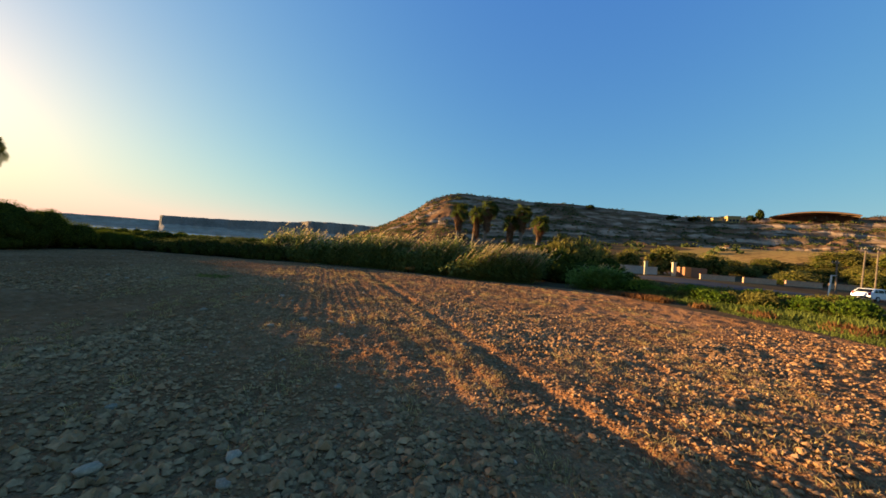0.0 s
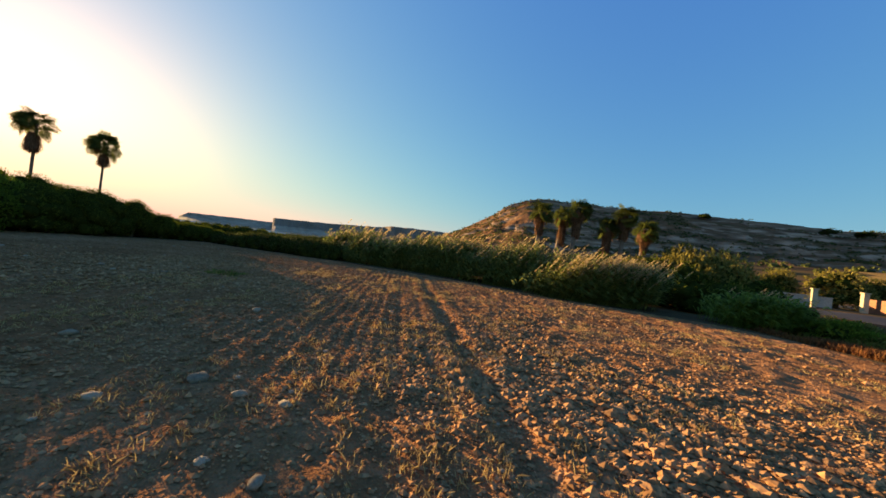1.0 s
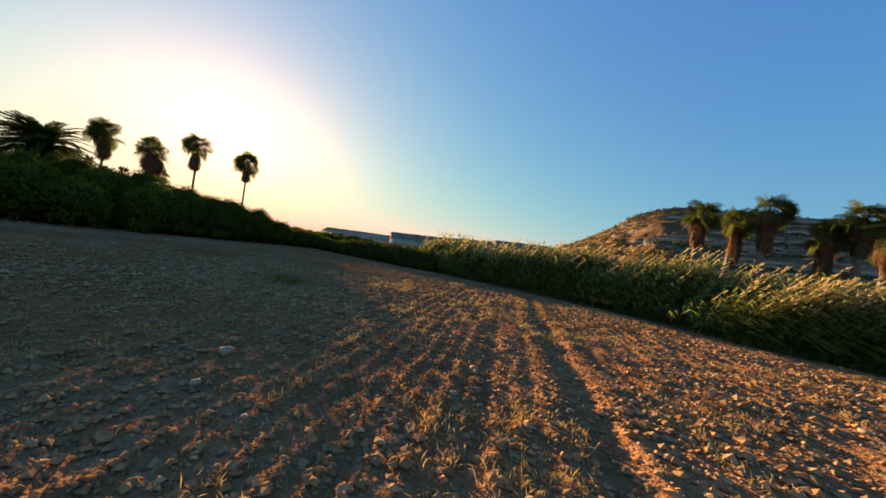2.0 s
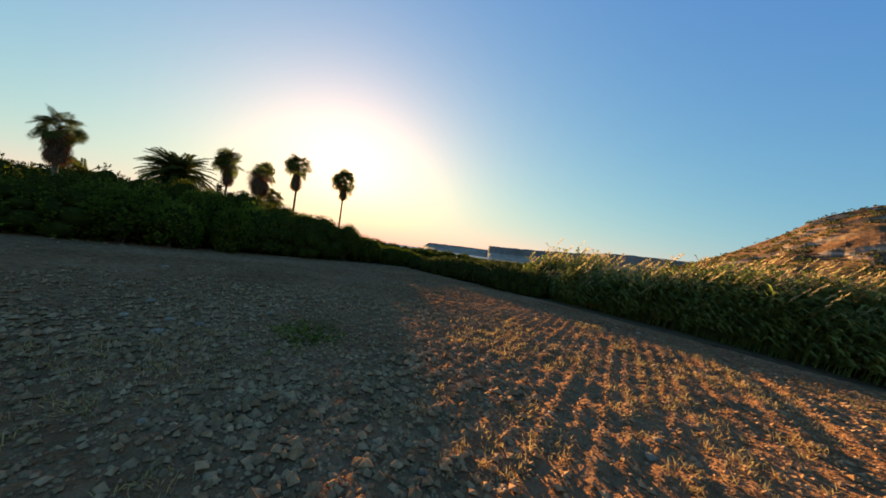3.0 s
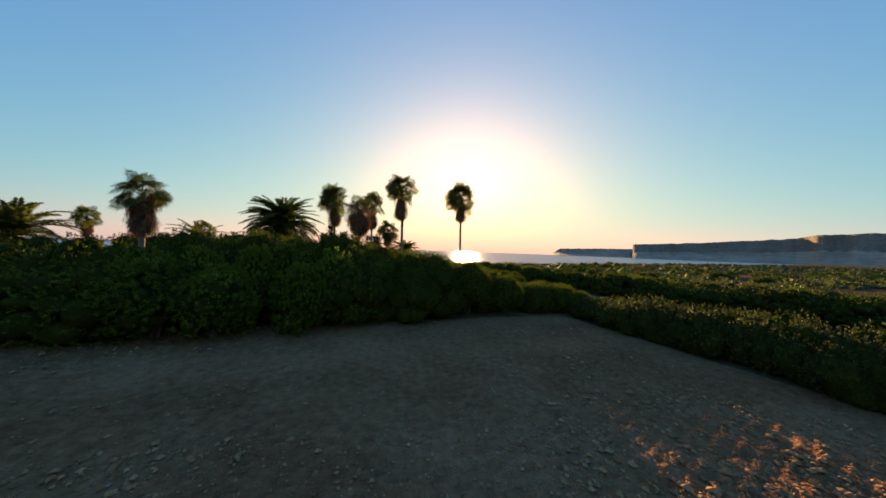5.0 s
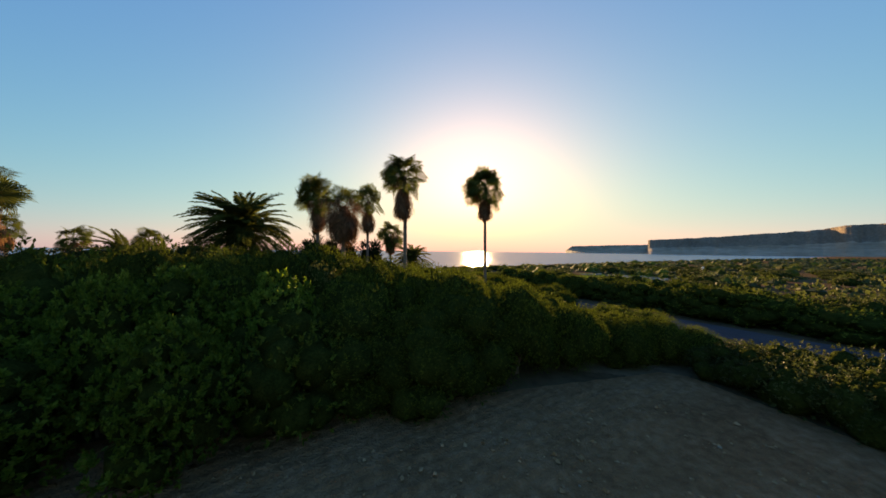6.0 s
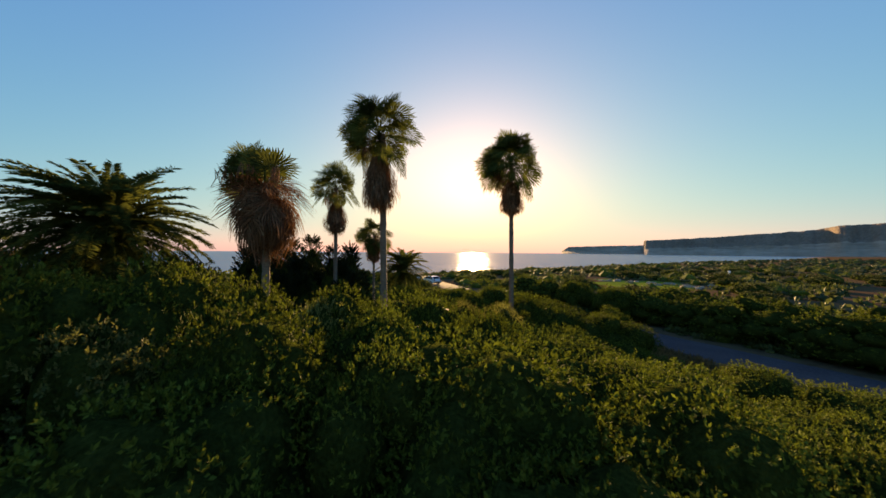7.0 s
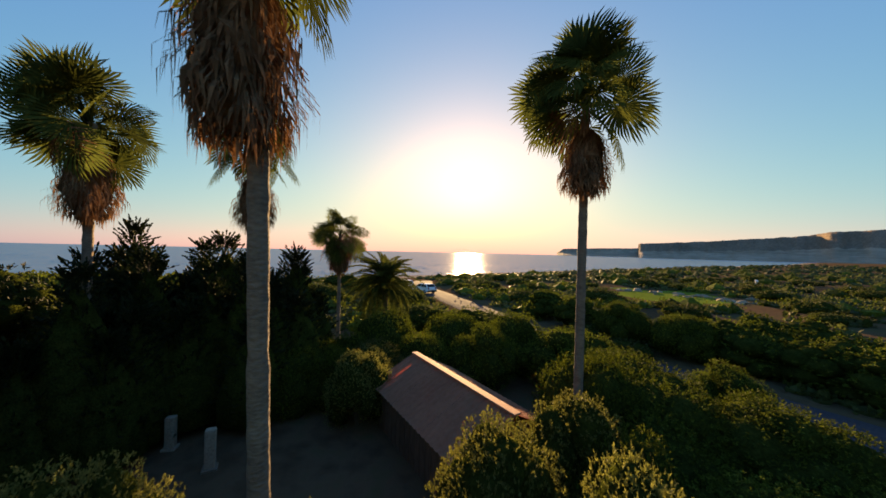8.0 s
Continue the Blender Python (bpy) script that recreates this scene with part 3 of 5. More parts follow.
def scrub_belts():
    r = np.random.default_rng(33)
    for x in np.arange(-62, -21, 2.3):          # beyond the road
        base = float(np.interp(x, (-60, -42, -20), (55.2, 57.8, 63)))
        for row in range(3):
            plant(DRY[r.integers(3)] if row and x > -44 else FULL[r.integers(3)], x + r.uniform(-0.6, 0.6), base + 2.4 * row + r.uniform(-0.5, 0.5), r.uniform(1.6, 2.1), r.uniform(2.5, 3.2), r.uniform(0, 6.28), "scrub along the road")
    for x in np.arange(-39, -22, 1.5):          # bank between field and road
        top = float(np.interp(x, (-39.5, -36, -30, -22), (1.65, 2.15, 2.5, 2.5)))
        for row in range(2):
            plant(CREEPER[r.integers(2)], x + r.uniform(-0.3, 0.3), 42.6 + 2.0 * row + r.uniform(-0.3, 0.3), r.uniform(1.3, 1.6), top * r.uniform(0.9, 1.05), r.uniform(0, 6.28), "low bank beside the field")
    for k in range(90):                         # open scrub towards the sea
        x, y = r.uniform(-125, -62), r.uniform(50, 150)
        lawn = math.hypot((x + 89) / 13, (y - 84) / 15) < 1
        track = abs(y - (0.3 * (x + 82) + 94.5)) < 4
        if lawn or track or x - float(shore(y)) < 14:
            continue
        size = r.uniform(0.7, 1.9)
        plant((LOW if r.random() < 0.6 else DRY)[r.integers(3)], x, y, size * 1.4, size, r.uniform(0, 6.28), "coastal scrub")
    for k in range(46):                         # behind the yard, along the beach road
        x, y = r.uniform(-110, -67), r.uniform(8, 43.5)
        if math.hypot((x + 61) / 8, (y - 31) / 6) < 1:
            continue
        plant((DRY if r.random() < 0.5 else FULL)[r.integers(3)], x, y, r.uniform(1.7, 2.5), r.uniform(1.6, 2.6), r.uniform(0, 6.28), "coastal scrub")


scrub_belts()


def scrub_mass(name, seed, count, spots, size, material, label, clump=16):
    """Uncountable far scrub: leaf clumps heaped on the land, as one mesh."""
    r = np.random.default_rng(seed)
    x, y, s = spots(r, count)
    n = len(x)
    c = np.stack([x, y, land(x, y)], 1)
    way = unit(r.normal(size=(n * clump, 3)) * (1, 1, 0.8) + (0, 0, 0.5))
    way[:, 2] = np.abs(way[:, 2])
    rad = np.repeat(s, clump)[:, None]
    base = np.repeat(c, clump, 0) + way * rad * (1, 1, 0.85) * r.uniform(0.5, 1.0, (n * clump, 1))
    v, f = leaf_quads(base, way + 0.5 * r.normal(size=way.shape) + (0, 0, 0.5), size, size * 0.42, r, 0.35)
    ico = bmesh.new()
    bmesh.ops.create_icosphere(ico, subdivisions=1, radius=0.8)
    ball, tris = np.array([q.co for q in ico.verts]), np.array([[q.index for q in t.verts] for t in ico.faces])
    ico.free()
    heap = ball[None] * r.uniform(0.8, 1.15, (n, len(ball), 1)) * s[:, None, None] * (1, 1, 0.8) + c[:, None]
    tri = (tris[None] + (np.arange(n) * len(ball))[:, None, None]).reshape(-1, 3) + len(v)
    me = mesh_of(name, np.concatenate([v, heap.reshape(-1, 3)]), [(f, 0), (tri, 0)])
    tagged(solid(name, me, [material]), label, "scrub", kind="stuff")


def seaward(r, n):
    d, a = 14 * np.exp(r.random(n) * 3.9), np.radians(r.uniform(2, 115, n))
    x, y = -50 - np.sin(a) * d, 36 + np.cos(a) * d
    keep = (x - shore(y) > 12) & (fbm(x / 22, y / 22, 3, 91) > np.where(d < 60, -0.04, -0.22))
    keep &= np.hypot((x + 89) / 11, (y - 84) / 13) > 1
    keep &= np.abs(y - (0.3 * (x + 82) + 94.5)) > 2.6
    keep &= np.abs(y - np.interp(x, (-120, -104, -85, -70, -58, -50, -42), (50, 46, 46.6, 47.3, 50, 51.5, 52.8))) > 3.2
    keep &= ~((x > -70) & (y < 46))
    return x[keep], y[keep], np.clip(0.35 + 0.006 * d[keep], 0.3, 2.2) * r.uniform(0.6, 1.4, keep.sum())


def inland(r, n):
    x, y = r.uniform(-70, 160, n), r.uniform(58, 620, n)
    keep = (y > np.interp(x, (-60, -42, -20, 10, 60, 160), (62, 64, 72, 76, 80, 95))) & (fbm(x / 20, y / 20, 3, 95) > -0.08) & ((y < 110) | (x < -50))
    return x[keep], y[keep], r.uniform(0.5, 1.7, keep.sum())


def southern(r, n):
    x, y = r.uniform(-130, -40, n), r.uniform(-75, 12, n)
    return x, y, r.uniform(1.2, 2.6, n)


scrub_mass("scrub", 701, 10000, seaward, 0.30, LEAF_DRY, "low olive and brown coastal scrub towards the sea", 10)


def mounds(r, n):
    x, y, d = seaward(r, n)
    return x, y, np.clip(0.9 + 0.012 * np.hypot(x + 50, y - 36), 0.9, 2.4) * r.uniform(0.7, 1.4, len(x))


scrub_mass("scrub", 704, 800, mounds, 0.24, LEAF, "rounded dark green bushes of the coastal scrub", 80)
scrub_mass("scrub", 702, 5000, inland, 0.6, LEAF_DRY, "dry scrub at the foot of the hill")
scrub_mass("scrub", 703, 2600, southern, 0.6, LEAF, "dense green shrubland behind the field", 26)


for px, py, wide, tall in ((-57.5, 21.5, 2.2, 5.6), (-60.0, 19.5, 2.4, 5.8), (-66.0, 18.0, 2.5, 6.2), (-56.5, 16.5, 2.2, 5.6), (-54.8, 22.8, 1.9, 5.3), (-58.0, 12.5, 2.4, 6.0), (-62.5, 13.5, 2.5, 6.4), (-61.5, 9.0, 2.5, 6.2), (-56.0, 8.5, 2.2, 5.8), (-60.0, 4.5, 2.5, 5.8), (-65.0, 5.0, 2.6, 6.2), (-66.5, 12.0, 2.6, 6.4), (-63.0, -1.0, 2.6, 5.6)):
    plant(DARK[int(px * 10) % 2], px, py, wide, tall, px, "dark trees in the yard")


def conifer_kind(seed, radius, tall, leaders):
    """A dark conifer with several leaders whose upswept sprays end in points."""
    r = np.random.default_rng(seed)
    base, along, lv, lf, count = [], [], [], [], 0
    for k in range(leaders):
        a = 2.4 * k + r.random()
        off = radius * 0.85 * math.sqrt(k / leaders) * np.array((math.cos(a), math.sin(a), 0))
        top = tall * (1 - (0.12 + 0.30 * r.random()) * (k > 0))
        wide = radius * r.uniform(0.7, 0.95)
        for j in range(260):
            h = 1 - r.random() ** 1.4
            b = r.uniform(0, 2 * math.pi)
            out = np.array((math.cos(b), math.sin(b), 0))
            reach = wide * (1 - h) ** 0.6 * r.uniform(0.75, 1.15)
            start = off + out * reach * 0.55 + np.array((0, 0, 0.25 + h * (top - 0.75)))
            way = unit(out * (1.15 - 0.55 * h) + np.array((0, 0, 0.6)) + 0.22 * r.normal(size=3))
            long = 0.4 + 0.5 * (1 - h) * r.random() + 0.3 * r.random()
            side = unit(np.cross(way, r.normal(size=3)))
            for m in range(14):
                q = m / 13
                base.append(start + way * long * q)
                along.append(way * 0.9 + side * (0.75 if m % 2 else -0.75) * (1 - q))
        cv, cf = tube([off + (0, 0, top * q) for q in (0, 0.08, 0.3, 0.6, 0.85)], [0.1, wide * 0.88, wide * 0.82, wide * 0.52, 0.12], 9)
        cv[:, :2] += 0.06 * r.normal(size=(len(cv), 2))
        lv.append(cv)
        lf.append(cf + count)
        count += len(cv)
    v, f = leaf_quads(np.array(base), np.array(along), 0.15, 0.042, r)
    stem = tube([(0, 0, -0.1), (0, 0, tall * 0.5), (0, 0, tall * 0.9)], [0.16, 0.1, 0.03], 7)
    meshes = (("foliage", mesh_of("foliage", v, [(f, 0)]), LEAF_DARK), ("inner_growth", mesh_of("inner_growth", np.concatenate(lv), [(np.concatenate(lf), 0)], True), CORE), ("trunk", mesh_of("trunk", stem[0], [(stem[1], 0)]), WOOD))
    return dict(name="conifer_tree", meshes=meshes, label="dark ragged conifer with pointed upswept sprays", category="tree", radius=radius, tall=tall)


CONIFERS = [conifer_kind(520 + k, 2.2, 7.0, 6) for k in range(3)]
for k, (px, py, wide, tall) in enumerate(((-64.5, 23.5, 1.9, 7.9), (-62.3, 25.0, 1.9, 6.8), (-64.4, 26.8, 2.1, 7.5), (-62.6, 28.3, 1.9, 6.7), (-65.6, 29.6, 2.1, 6.9), (-60.0, 24.4, 1.6, 6.3), (-66.8, 25.2, 2.2, 7.2))):
    plant(CONIFERS[k % 3], px, py, wide, tall, 1.7 * k, "dark conifers in the yard")
ROAD_SHRUBS = ((-57.5, 42.5, 2.6, 3.1), (-61.0, 43.0, 2.4, 3.2), (-55.0, 40.5, 2.2, 3.3), (-64.5, 41.5, 2.0, 3.6), (-62.5, 38.8, 1.7, 3.2), (-53.5, 43.6, 2.2, 2.9), (-56.5, 46.6, 1.4, 2.6), (-66.8, 38.5, 1.9, 3.0), (-63.0, 53.5, 1.9, 3.3), (-67.0, 52.5, 2.0, 3.4), (-71.5, 52.0, 2.0, 3.2), (-76, 52.0, 2.0, 3.2), (-69.5, 40.5, 2.0, 2.8), (-62.8, 33.3, 1.5, 2.8), (-63.8, 36.0, 1.5, 2.6))      # between the yard and the road
# Some are added only to keep low sun off field and yard.
YARD_SHRUBS = ((-52.6, 34.3, 1.25, 4.35), (-53.5, 28.2, 1.2, 4.1), (-51.3, 31.5, 0.5, 4.15), (-50.9, 35.6, 1.1, 4.1), (-53.6, 36.9, 1.3, 3.8), (-56.0, 39.6, 1.7, 3.8), (-43.9, 42.2, 1.7, 2.5), (-44.0, 43.9, 1.5, 2.3), (-46.2, 43.0, 1.7, 2.4), (-42.7, 41.0, 1.6, 2.5), (-41.6, 39.9, 1.3, 2.5), (-41.6, 42.2, 1.3, 2.4), (-40.7, 43.5, 1.2, 2.0), (-46.0, 27.3, 1.6, 5.15), (-45.0, 25.5, 1.6, 5.2), (-47.6, 28.7, 1.5, 5.1), (-48.6, 42.4, 1.8, 1.8), (-51.3, 42.4, 1.6, 1.9), (-62.6, 30.3, 1.5, 2.6), (-64.8, 30.8, 1.6, 2.4), (-66.5, 30.0, 1.6, 2.6), (-61.6, 33.2, 1.1, 2.9), (-62.2, 31.7, 1.1, 2.6), (-64.6, 32.3, 1.2, 2.7), (-61.9, 29.6, 1.0, 2.3), (-60.4, 32.55, 1.15, 3.2), (-66.2, 34.2, 1.8, 3.5))      # round the yard and at the thicket's end
for px, py, wide, tall in ROAD_SHRUBS + YARD_SHRUBS:
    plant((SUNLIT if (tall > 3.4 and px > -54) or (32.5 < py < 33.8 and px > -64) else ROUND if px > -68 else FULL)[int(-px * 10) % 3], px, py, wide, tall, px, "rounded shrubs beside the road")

# ---------------------------------------------------------------- palms


def fan_frond(seed, stalk, blade, droop, segments=26, tilt=35, slim=1.0):
    """A fan leaf: stalk along +y, then a round folded blade whose fingers part and hang at the rim."""
    r = np.random.default_rng(seed)
    v, f = tube([(0, 0, 0), (0, stalk * 0.5, 0.04), (0, stalk, 0)], [0.032, 0.022, 0.016], 4)
    verts, quads = list(v), [list(q) for q in f]
    ct, st = math.cos(radians(tilt)), math.sin(radians(tilt))
    hub = np.array((0, stalk, 0.0))
    for k in range(segments):
        a = radians(-140 + 280 * (k + 0.5) / segments)
        L = blade * (1.0 - 0.25 * abs(a) / 2.44) * r.uniform(0.86, 1.08)
        d = np.array((math.sin(a), math.cos(a) * ct, -math.cos(a) * st))
        s = np.array((math.cos(a), -math.sin(a) * ct, math.sin(a) * st))
        half = L * math.tan(radians(140 / segments)) * 1.1 * slim
        fold = 0.025 * (1 if k % 2 else -1)
        mid = hub + d * L * 0.56 + (0, 0.3 * fold, fold - 0.10 * droop * L)
        bend = hub + d * L * 0.82 + (0, 0, -droop * L * r.uniform(0.20, 0.34))
        tip = hub + d * L * (1.06 - 0.25 * droop) + (0, 0, -droop * L * r.uniform(0.45, 0.95)) + s * r.normal(0, 0.05)
        b = len(verts)
        verts += [hub, mid - s * half * 0.6, mid + s * half * 0.6, bend - s * half * 0.56, bend + s * half * 0.56, tip]
        quads += [[b, b + 1, b + 2, b + 2], [b + 1, b + 3, b + 4, b + 2], [b + 3, b + 5, b + 4, b + 4]]
    tris = np.array([q[:3] for q in quads if q[2] == q[3]])
    quads = np.array([q for q in quads if q[2] != q[3]])
    return mesh_of("frond", np.array(verts), [(quads, 0), (tris, 0)])


FANS = [fan_frond(k, 1.0, 0.95, d, 46, tl, 0.95) for k, (d, tl) in enumerate(((0.12, 20), (0.3, 45), (0.5, 60), (0.2, 35)))]
DEAD_FANS = [fan_frond(20 + k, 0.75, 0.80, d, 30, 70, 0.55) for k, d in enumerate((1.2, 1.6))]


def skirt_mesh(seed, top, bottom, wide, shaggy):
    """Dead leaves that hang round the trunk in layers, from a core."""
    r = np.random.default_rng(seed)
    span = top - bottom
    n = int(1500 * max(1.0, span / 2) * (1 + 0.5 * shaggy))
    h = r.random(n)
    prof = lambda q: wide * np.interp(q, (0, 0.15, 0.42, 0.8, 1), (0.36, 0.80, 1.0, 0.82, 0.50))
    a = r.uniform(0, 2 * math.pi, n)
    lobe = 1 + 0.16 * np.sin(3 * a + 5 * h + seed) + 0.10 * np.sin(7 * a - 9 * h)
    rad = prof(h) * lobe * r.uniform(0.78, 1.10 + 0.10 * shaggy, n)
    L = span * r.uniform(0.16, 0.34 + 0.15 * shaggy, n)
    w = r.uniform(0.010, 0.028, n)
    z0 = bottom + h * span + 0.05
    z1 = np.maximum(z0 - L, bottom - 0.45 * r.random(n) ** 2)
    ra = rad * np.interp(h, (0, 1), (0.75, 0.9))
    out = np.stack([np.cos(a), np.sin(a)], 1)
    sd = np.stack([-np.sin(a), np.cos(a)], 1)
    sway = r.normal(0, 0.06, (n, 1)) * sd
    P = lambda rr, zz, off: np.concatenate([out * rr[:, None] + sd * off[:, None], zz[:, None]], 1)
    v = np.stack([P(ra * 0.85, z0, -w * 0.6), P(rad, (z0 + z1) / 2, -w), P(rad * 1.0, z1, w * 0) + np.concatenate([sway, np.zeros((n, 1))], 1), P(rad, (z0 + z1) / 2, w)], 1).reshape(-1, 3)
    quads = np.arange(4 * n).reshape(n, 4)
    rings = np.linspace(0, 1, 9)
    cv, cf = tube([(0, 0, bottom + 0.1 + q * (span - 0.1)) for q in rings], [0.82 * float(prof(q)) for q in rings], 12)
    cv[:, :2] *= 0.9 * (1 + 0.10 * r.normal(size=(len(cv), 1)))
    return mesh_of("skirt", np.concatenate([v, cv]), [(quads, 0), (cf + len(v), 0)])


def trunk_mesh(seed, tall, foot, head, lean, rough=0.03):
    r = np.random.default_rng(seed)
    n = int(tall / 0.22)
    path, radii = [], []
    for k in range(n + 1):
        q = k / n
        path.append((lean[0] * (q - 1) * (1 - 0.3 * q), lean[1] * (q - 1) * (1 - 0.3 * q), tall * q - 0.15 * (1 - q)))
        flare = 0.35 * math.exp(-q * tall / 0.6)
        radii.append((foot + (head - foot) * q) * (1 + flare + rough * (1 if k % 2 else -1) + rough * r.normal()))
    v, f = tube(path, radii, 14)
    return mesh_of("trunk", v, [(f, 0)], True)


def fan_palm(x, y, top, crown, skirt_top, skirt_bottom, skirt_wide, seed, fronds=34, trunk=0.13, lean=(0, 0), shaggy=0.0, blown=(0.0, -0.25), stalks=0, dead_from=0.9, sway=(0, 0), label="", group="fan palms in the yard"):
    """A fan palm: trunk, skirt of dead leaves, crown of fan leaves. crown: its radius."""
    ob = new("fan_palm")
    base = float(land(x, y))
    ob.location = (x, y, base)
    r = np.random.default_rng(seed)
    heart = top - base - crown * 0.85
    solid("trunk", trunk_mesh(seed, heart, trunk * 1.12, trunk * 0.9, lean), [BARK], ob)
    if skirt_wide:
        solid("skirt", skirt_mesh(seed, skirt_top - base, skirt_bottom - base, skirt_wide, shaggy), [FROND_DEAD], ob, "hanging skirt of dry brown fronds").location = (*sway, 0)
    scale = crown / 1.72
    fronds = int(fronds * 0.86)
    for k in range(fronds):
        q = (k + 0.5) / fronds
        elev = 80 - 112 * q + r.normal(0, 8)
        a = 2.39996 * k + r.normal(0, 0.15)
        e = radians(elev)
        way = Vector((math.cos(a) * math.cos(e) + blown[0] * 0.5, math.sin(a) * math.cos(e) + blown[1] * 0.5, math.sin(e))).normalized()
        s = scale * r.uniform(0.85, 1.1)
        turn = way.to_track_quat("Y", "Z") @ Euler((0, r.normal(0, 1.0), 0)).to_quaternion()
        dead = q > dead_from and r.random() < 0.5 + 0.4 * shaggy
        fr = solid("frond", (DEAD_FANS[k % 2] if dead else FANS[k % 4]), [FROND_DEAD if dead else FROND], ob)
        fr.matrix_local = Matrix.LocRotScale((*sway, heart - 0.35 * q * scale), turn, (s, s, s))
    if shaggy:
        for k in range(int(34 * shaggy)):
            a, e = r.uniform(0, 6.28), radians(r.uniform(-60, 28 if k % 2 else 0))
            way = Vector((math.cos(a) * math.cos(e), math.sin(a) * math.cos(e), math.sin(e)))
            fr = solid("frond", DEAD_FANS[k % 2], [FROND_DEAD], ob)
            fr.matrix_local = Matrix.LocRotScale((0, 0, heart - r.uniform(0.0, 0.8)), way.to_track_quat("Y", "Z"), Vector((1, 1, 1.15)) * scale * r.uniform(0.75, 1.08))
    for k in range(stalks):                     # spent flower stalks that arch out and hang
        a = 3.9 + 0.7 * k
        out = np.array((math.cos(a), math.sin(a), 0))
        s = np.linspace(0, 1, 12)
        path = np.array((0, 0, heart)) + out * (1.55 * s)[:, None] + np.array((0, 0, 1)) * (1.75 * s - 1.05 * s ** 2.6)[:, None]
        sv, sf = tube(path, list(np.linspace(0.025, 0.008, 12)), 4)
        vs, fs, c = [sv], [sf], len(sv)
        for j in range(24):
            p = path[5 + j % 7] + 0.05 * r.normal(size=3)
            hang = p + np.array((0.10 * r.normal(), 0.10 * r.normal(), -r.uniform(0.25, 0.6)))
            tv, tf = tube([p, (p + hang) / 2 + 0.04 * r.normal(size=3), hang], [0.008, 0.018, 0.008], 3)
            vs.append(tv)
            fs.append(tf + c)
            c += len(tv)
        solid("flower_stalk", mesh_of("flower_stalk", np.concatenate(vs), [(np.concatenate(fs), 0)]), [FROND_DEAD], ob, "dry drooping flower stalk")
    return tagged(ob, label, "palm tree", group)


fan_palm(-52.3, 30.66, 12.4, 1.65, 10.0, 7.9, 0.70, 1, 40, 0.135, (0.3, -0.22), blown=(0, -0.55), sway=(0, -0.14), label="tall fan palm with a thick skirt of dry fronds")
fan_palm(-55.0, 38.2, 12.6, 1.85, 10.0, 8.3, 0.66, 2, 40, 0.125, (0.6, -0.4), blown=(0, -0.35), label="slender tall fan palm with a full round crown")
fan_palm(-51.8, 26.4, 9.65, 1.85, 8.5, 6.5, 0.52, 3, 26, 0.14, shaggy=2.4, stalks=5, dead_from=0.28, label="shaggy fan palm with many hanging reddish dead fronds")
fan_palm(-61.05, 23.95, 12.2, 2.0, 9.6, 7.4, 0.80, 4, 50, 0.14, blown=(0.05, -1.0), label="tall fan palm with wind-blown crown over dark trees")
fan_palm(-61.93, 28.53, 11.9, 1.75, 9.3, 7.35, 0.75, 5, 32, 0.13, label="tall fan palm with a drooping brown skirt")
fan_palm(-69.2, 31.72, 9.0, 1.75, 7.2, 5.2, 0.62, 6, 26, 0.11, shaggy=0.4, label="smaller fan palm with ragged fronds near the beach")
fan_palm(-48.14, 10.85, 9.55, 1.75, 7.6, 5.3, 0.85, 7, 34, 0.2, shaggy=0.3, blown=(0, -0.5), label="stout fan palm rising out of the thicket")
fan_palm(-68.8, 1.1, 7.6, 1.5, 6.0, 4.4, 0.6, 8, 28, 0.12, label="small fan palm far behind the thicket")
fan_palm(-70.0, -4.8, 8.6, 1.5, 6.8, 5.2, 0.6, 9, 28, 0.12, blown=(0, -0.5), label="slim fan palm far behind the thicket")
fan_palm(-65.0, 9.1, 7.3, 1.5, 5.8, 4.2, 0.7, 10, 26, 0.14, shaggy=0.4, label="low ragged fan palm behind the date palm")
for k, (px, py, top, rad) in enumerate(((2.19, 52.07, 10.94, 1.5), (6.59, 50.74, 11.36, 1.5), (5.3, 54.5, 10.9, 1.4), (12.38, 51.98, 11.36, 1.6), (10.6, 52.4, 9.6, 1.35), (18.9, 64.39, 11.5, 1.9))):
    fan_palm(px, py, top, rad * 1.15, top - 1.3, top - 4.4 - 0.4 * (k % 3), 0.5, 40 + k, 34, 0.27, (0.3 + 0.35 * (k % 3), 0.2), shaggy=0.5, blown=(0.5, 0), label="stout fan palm with a brown thatched trunk behind the cane", group="fan palms behind the cane")


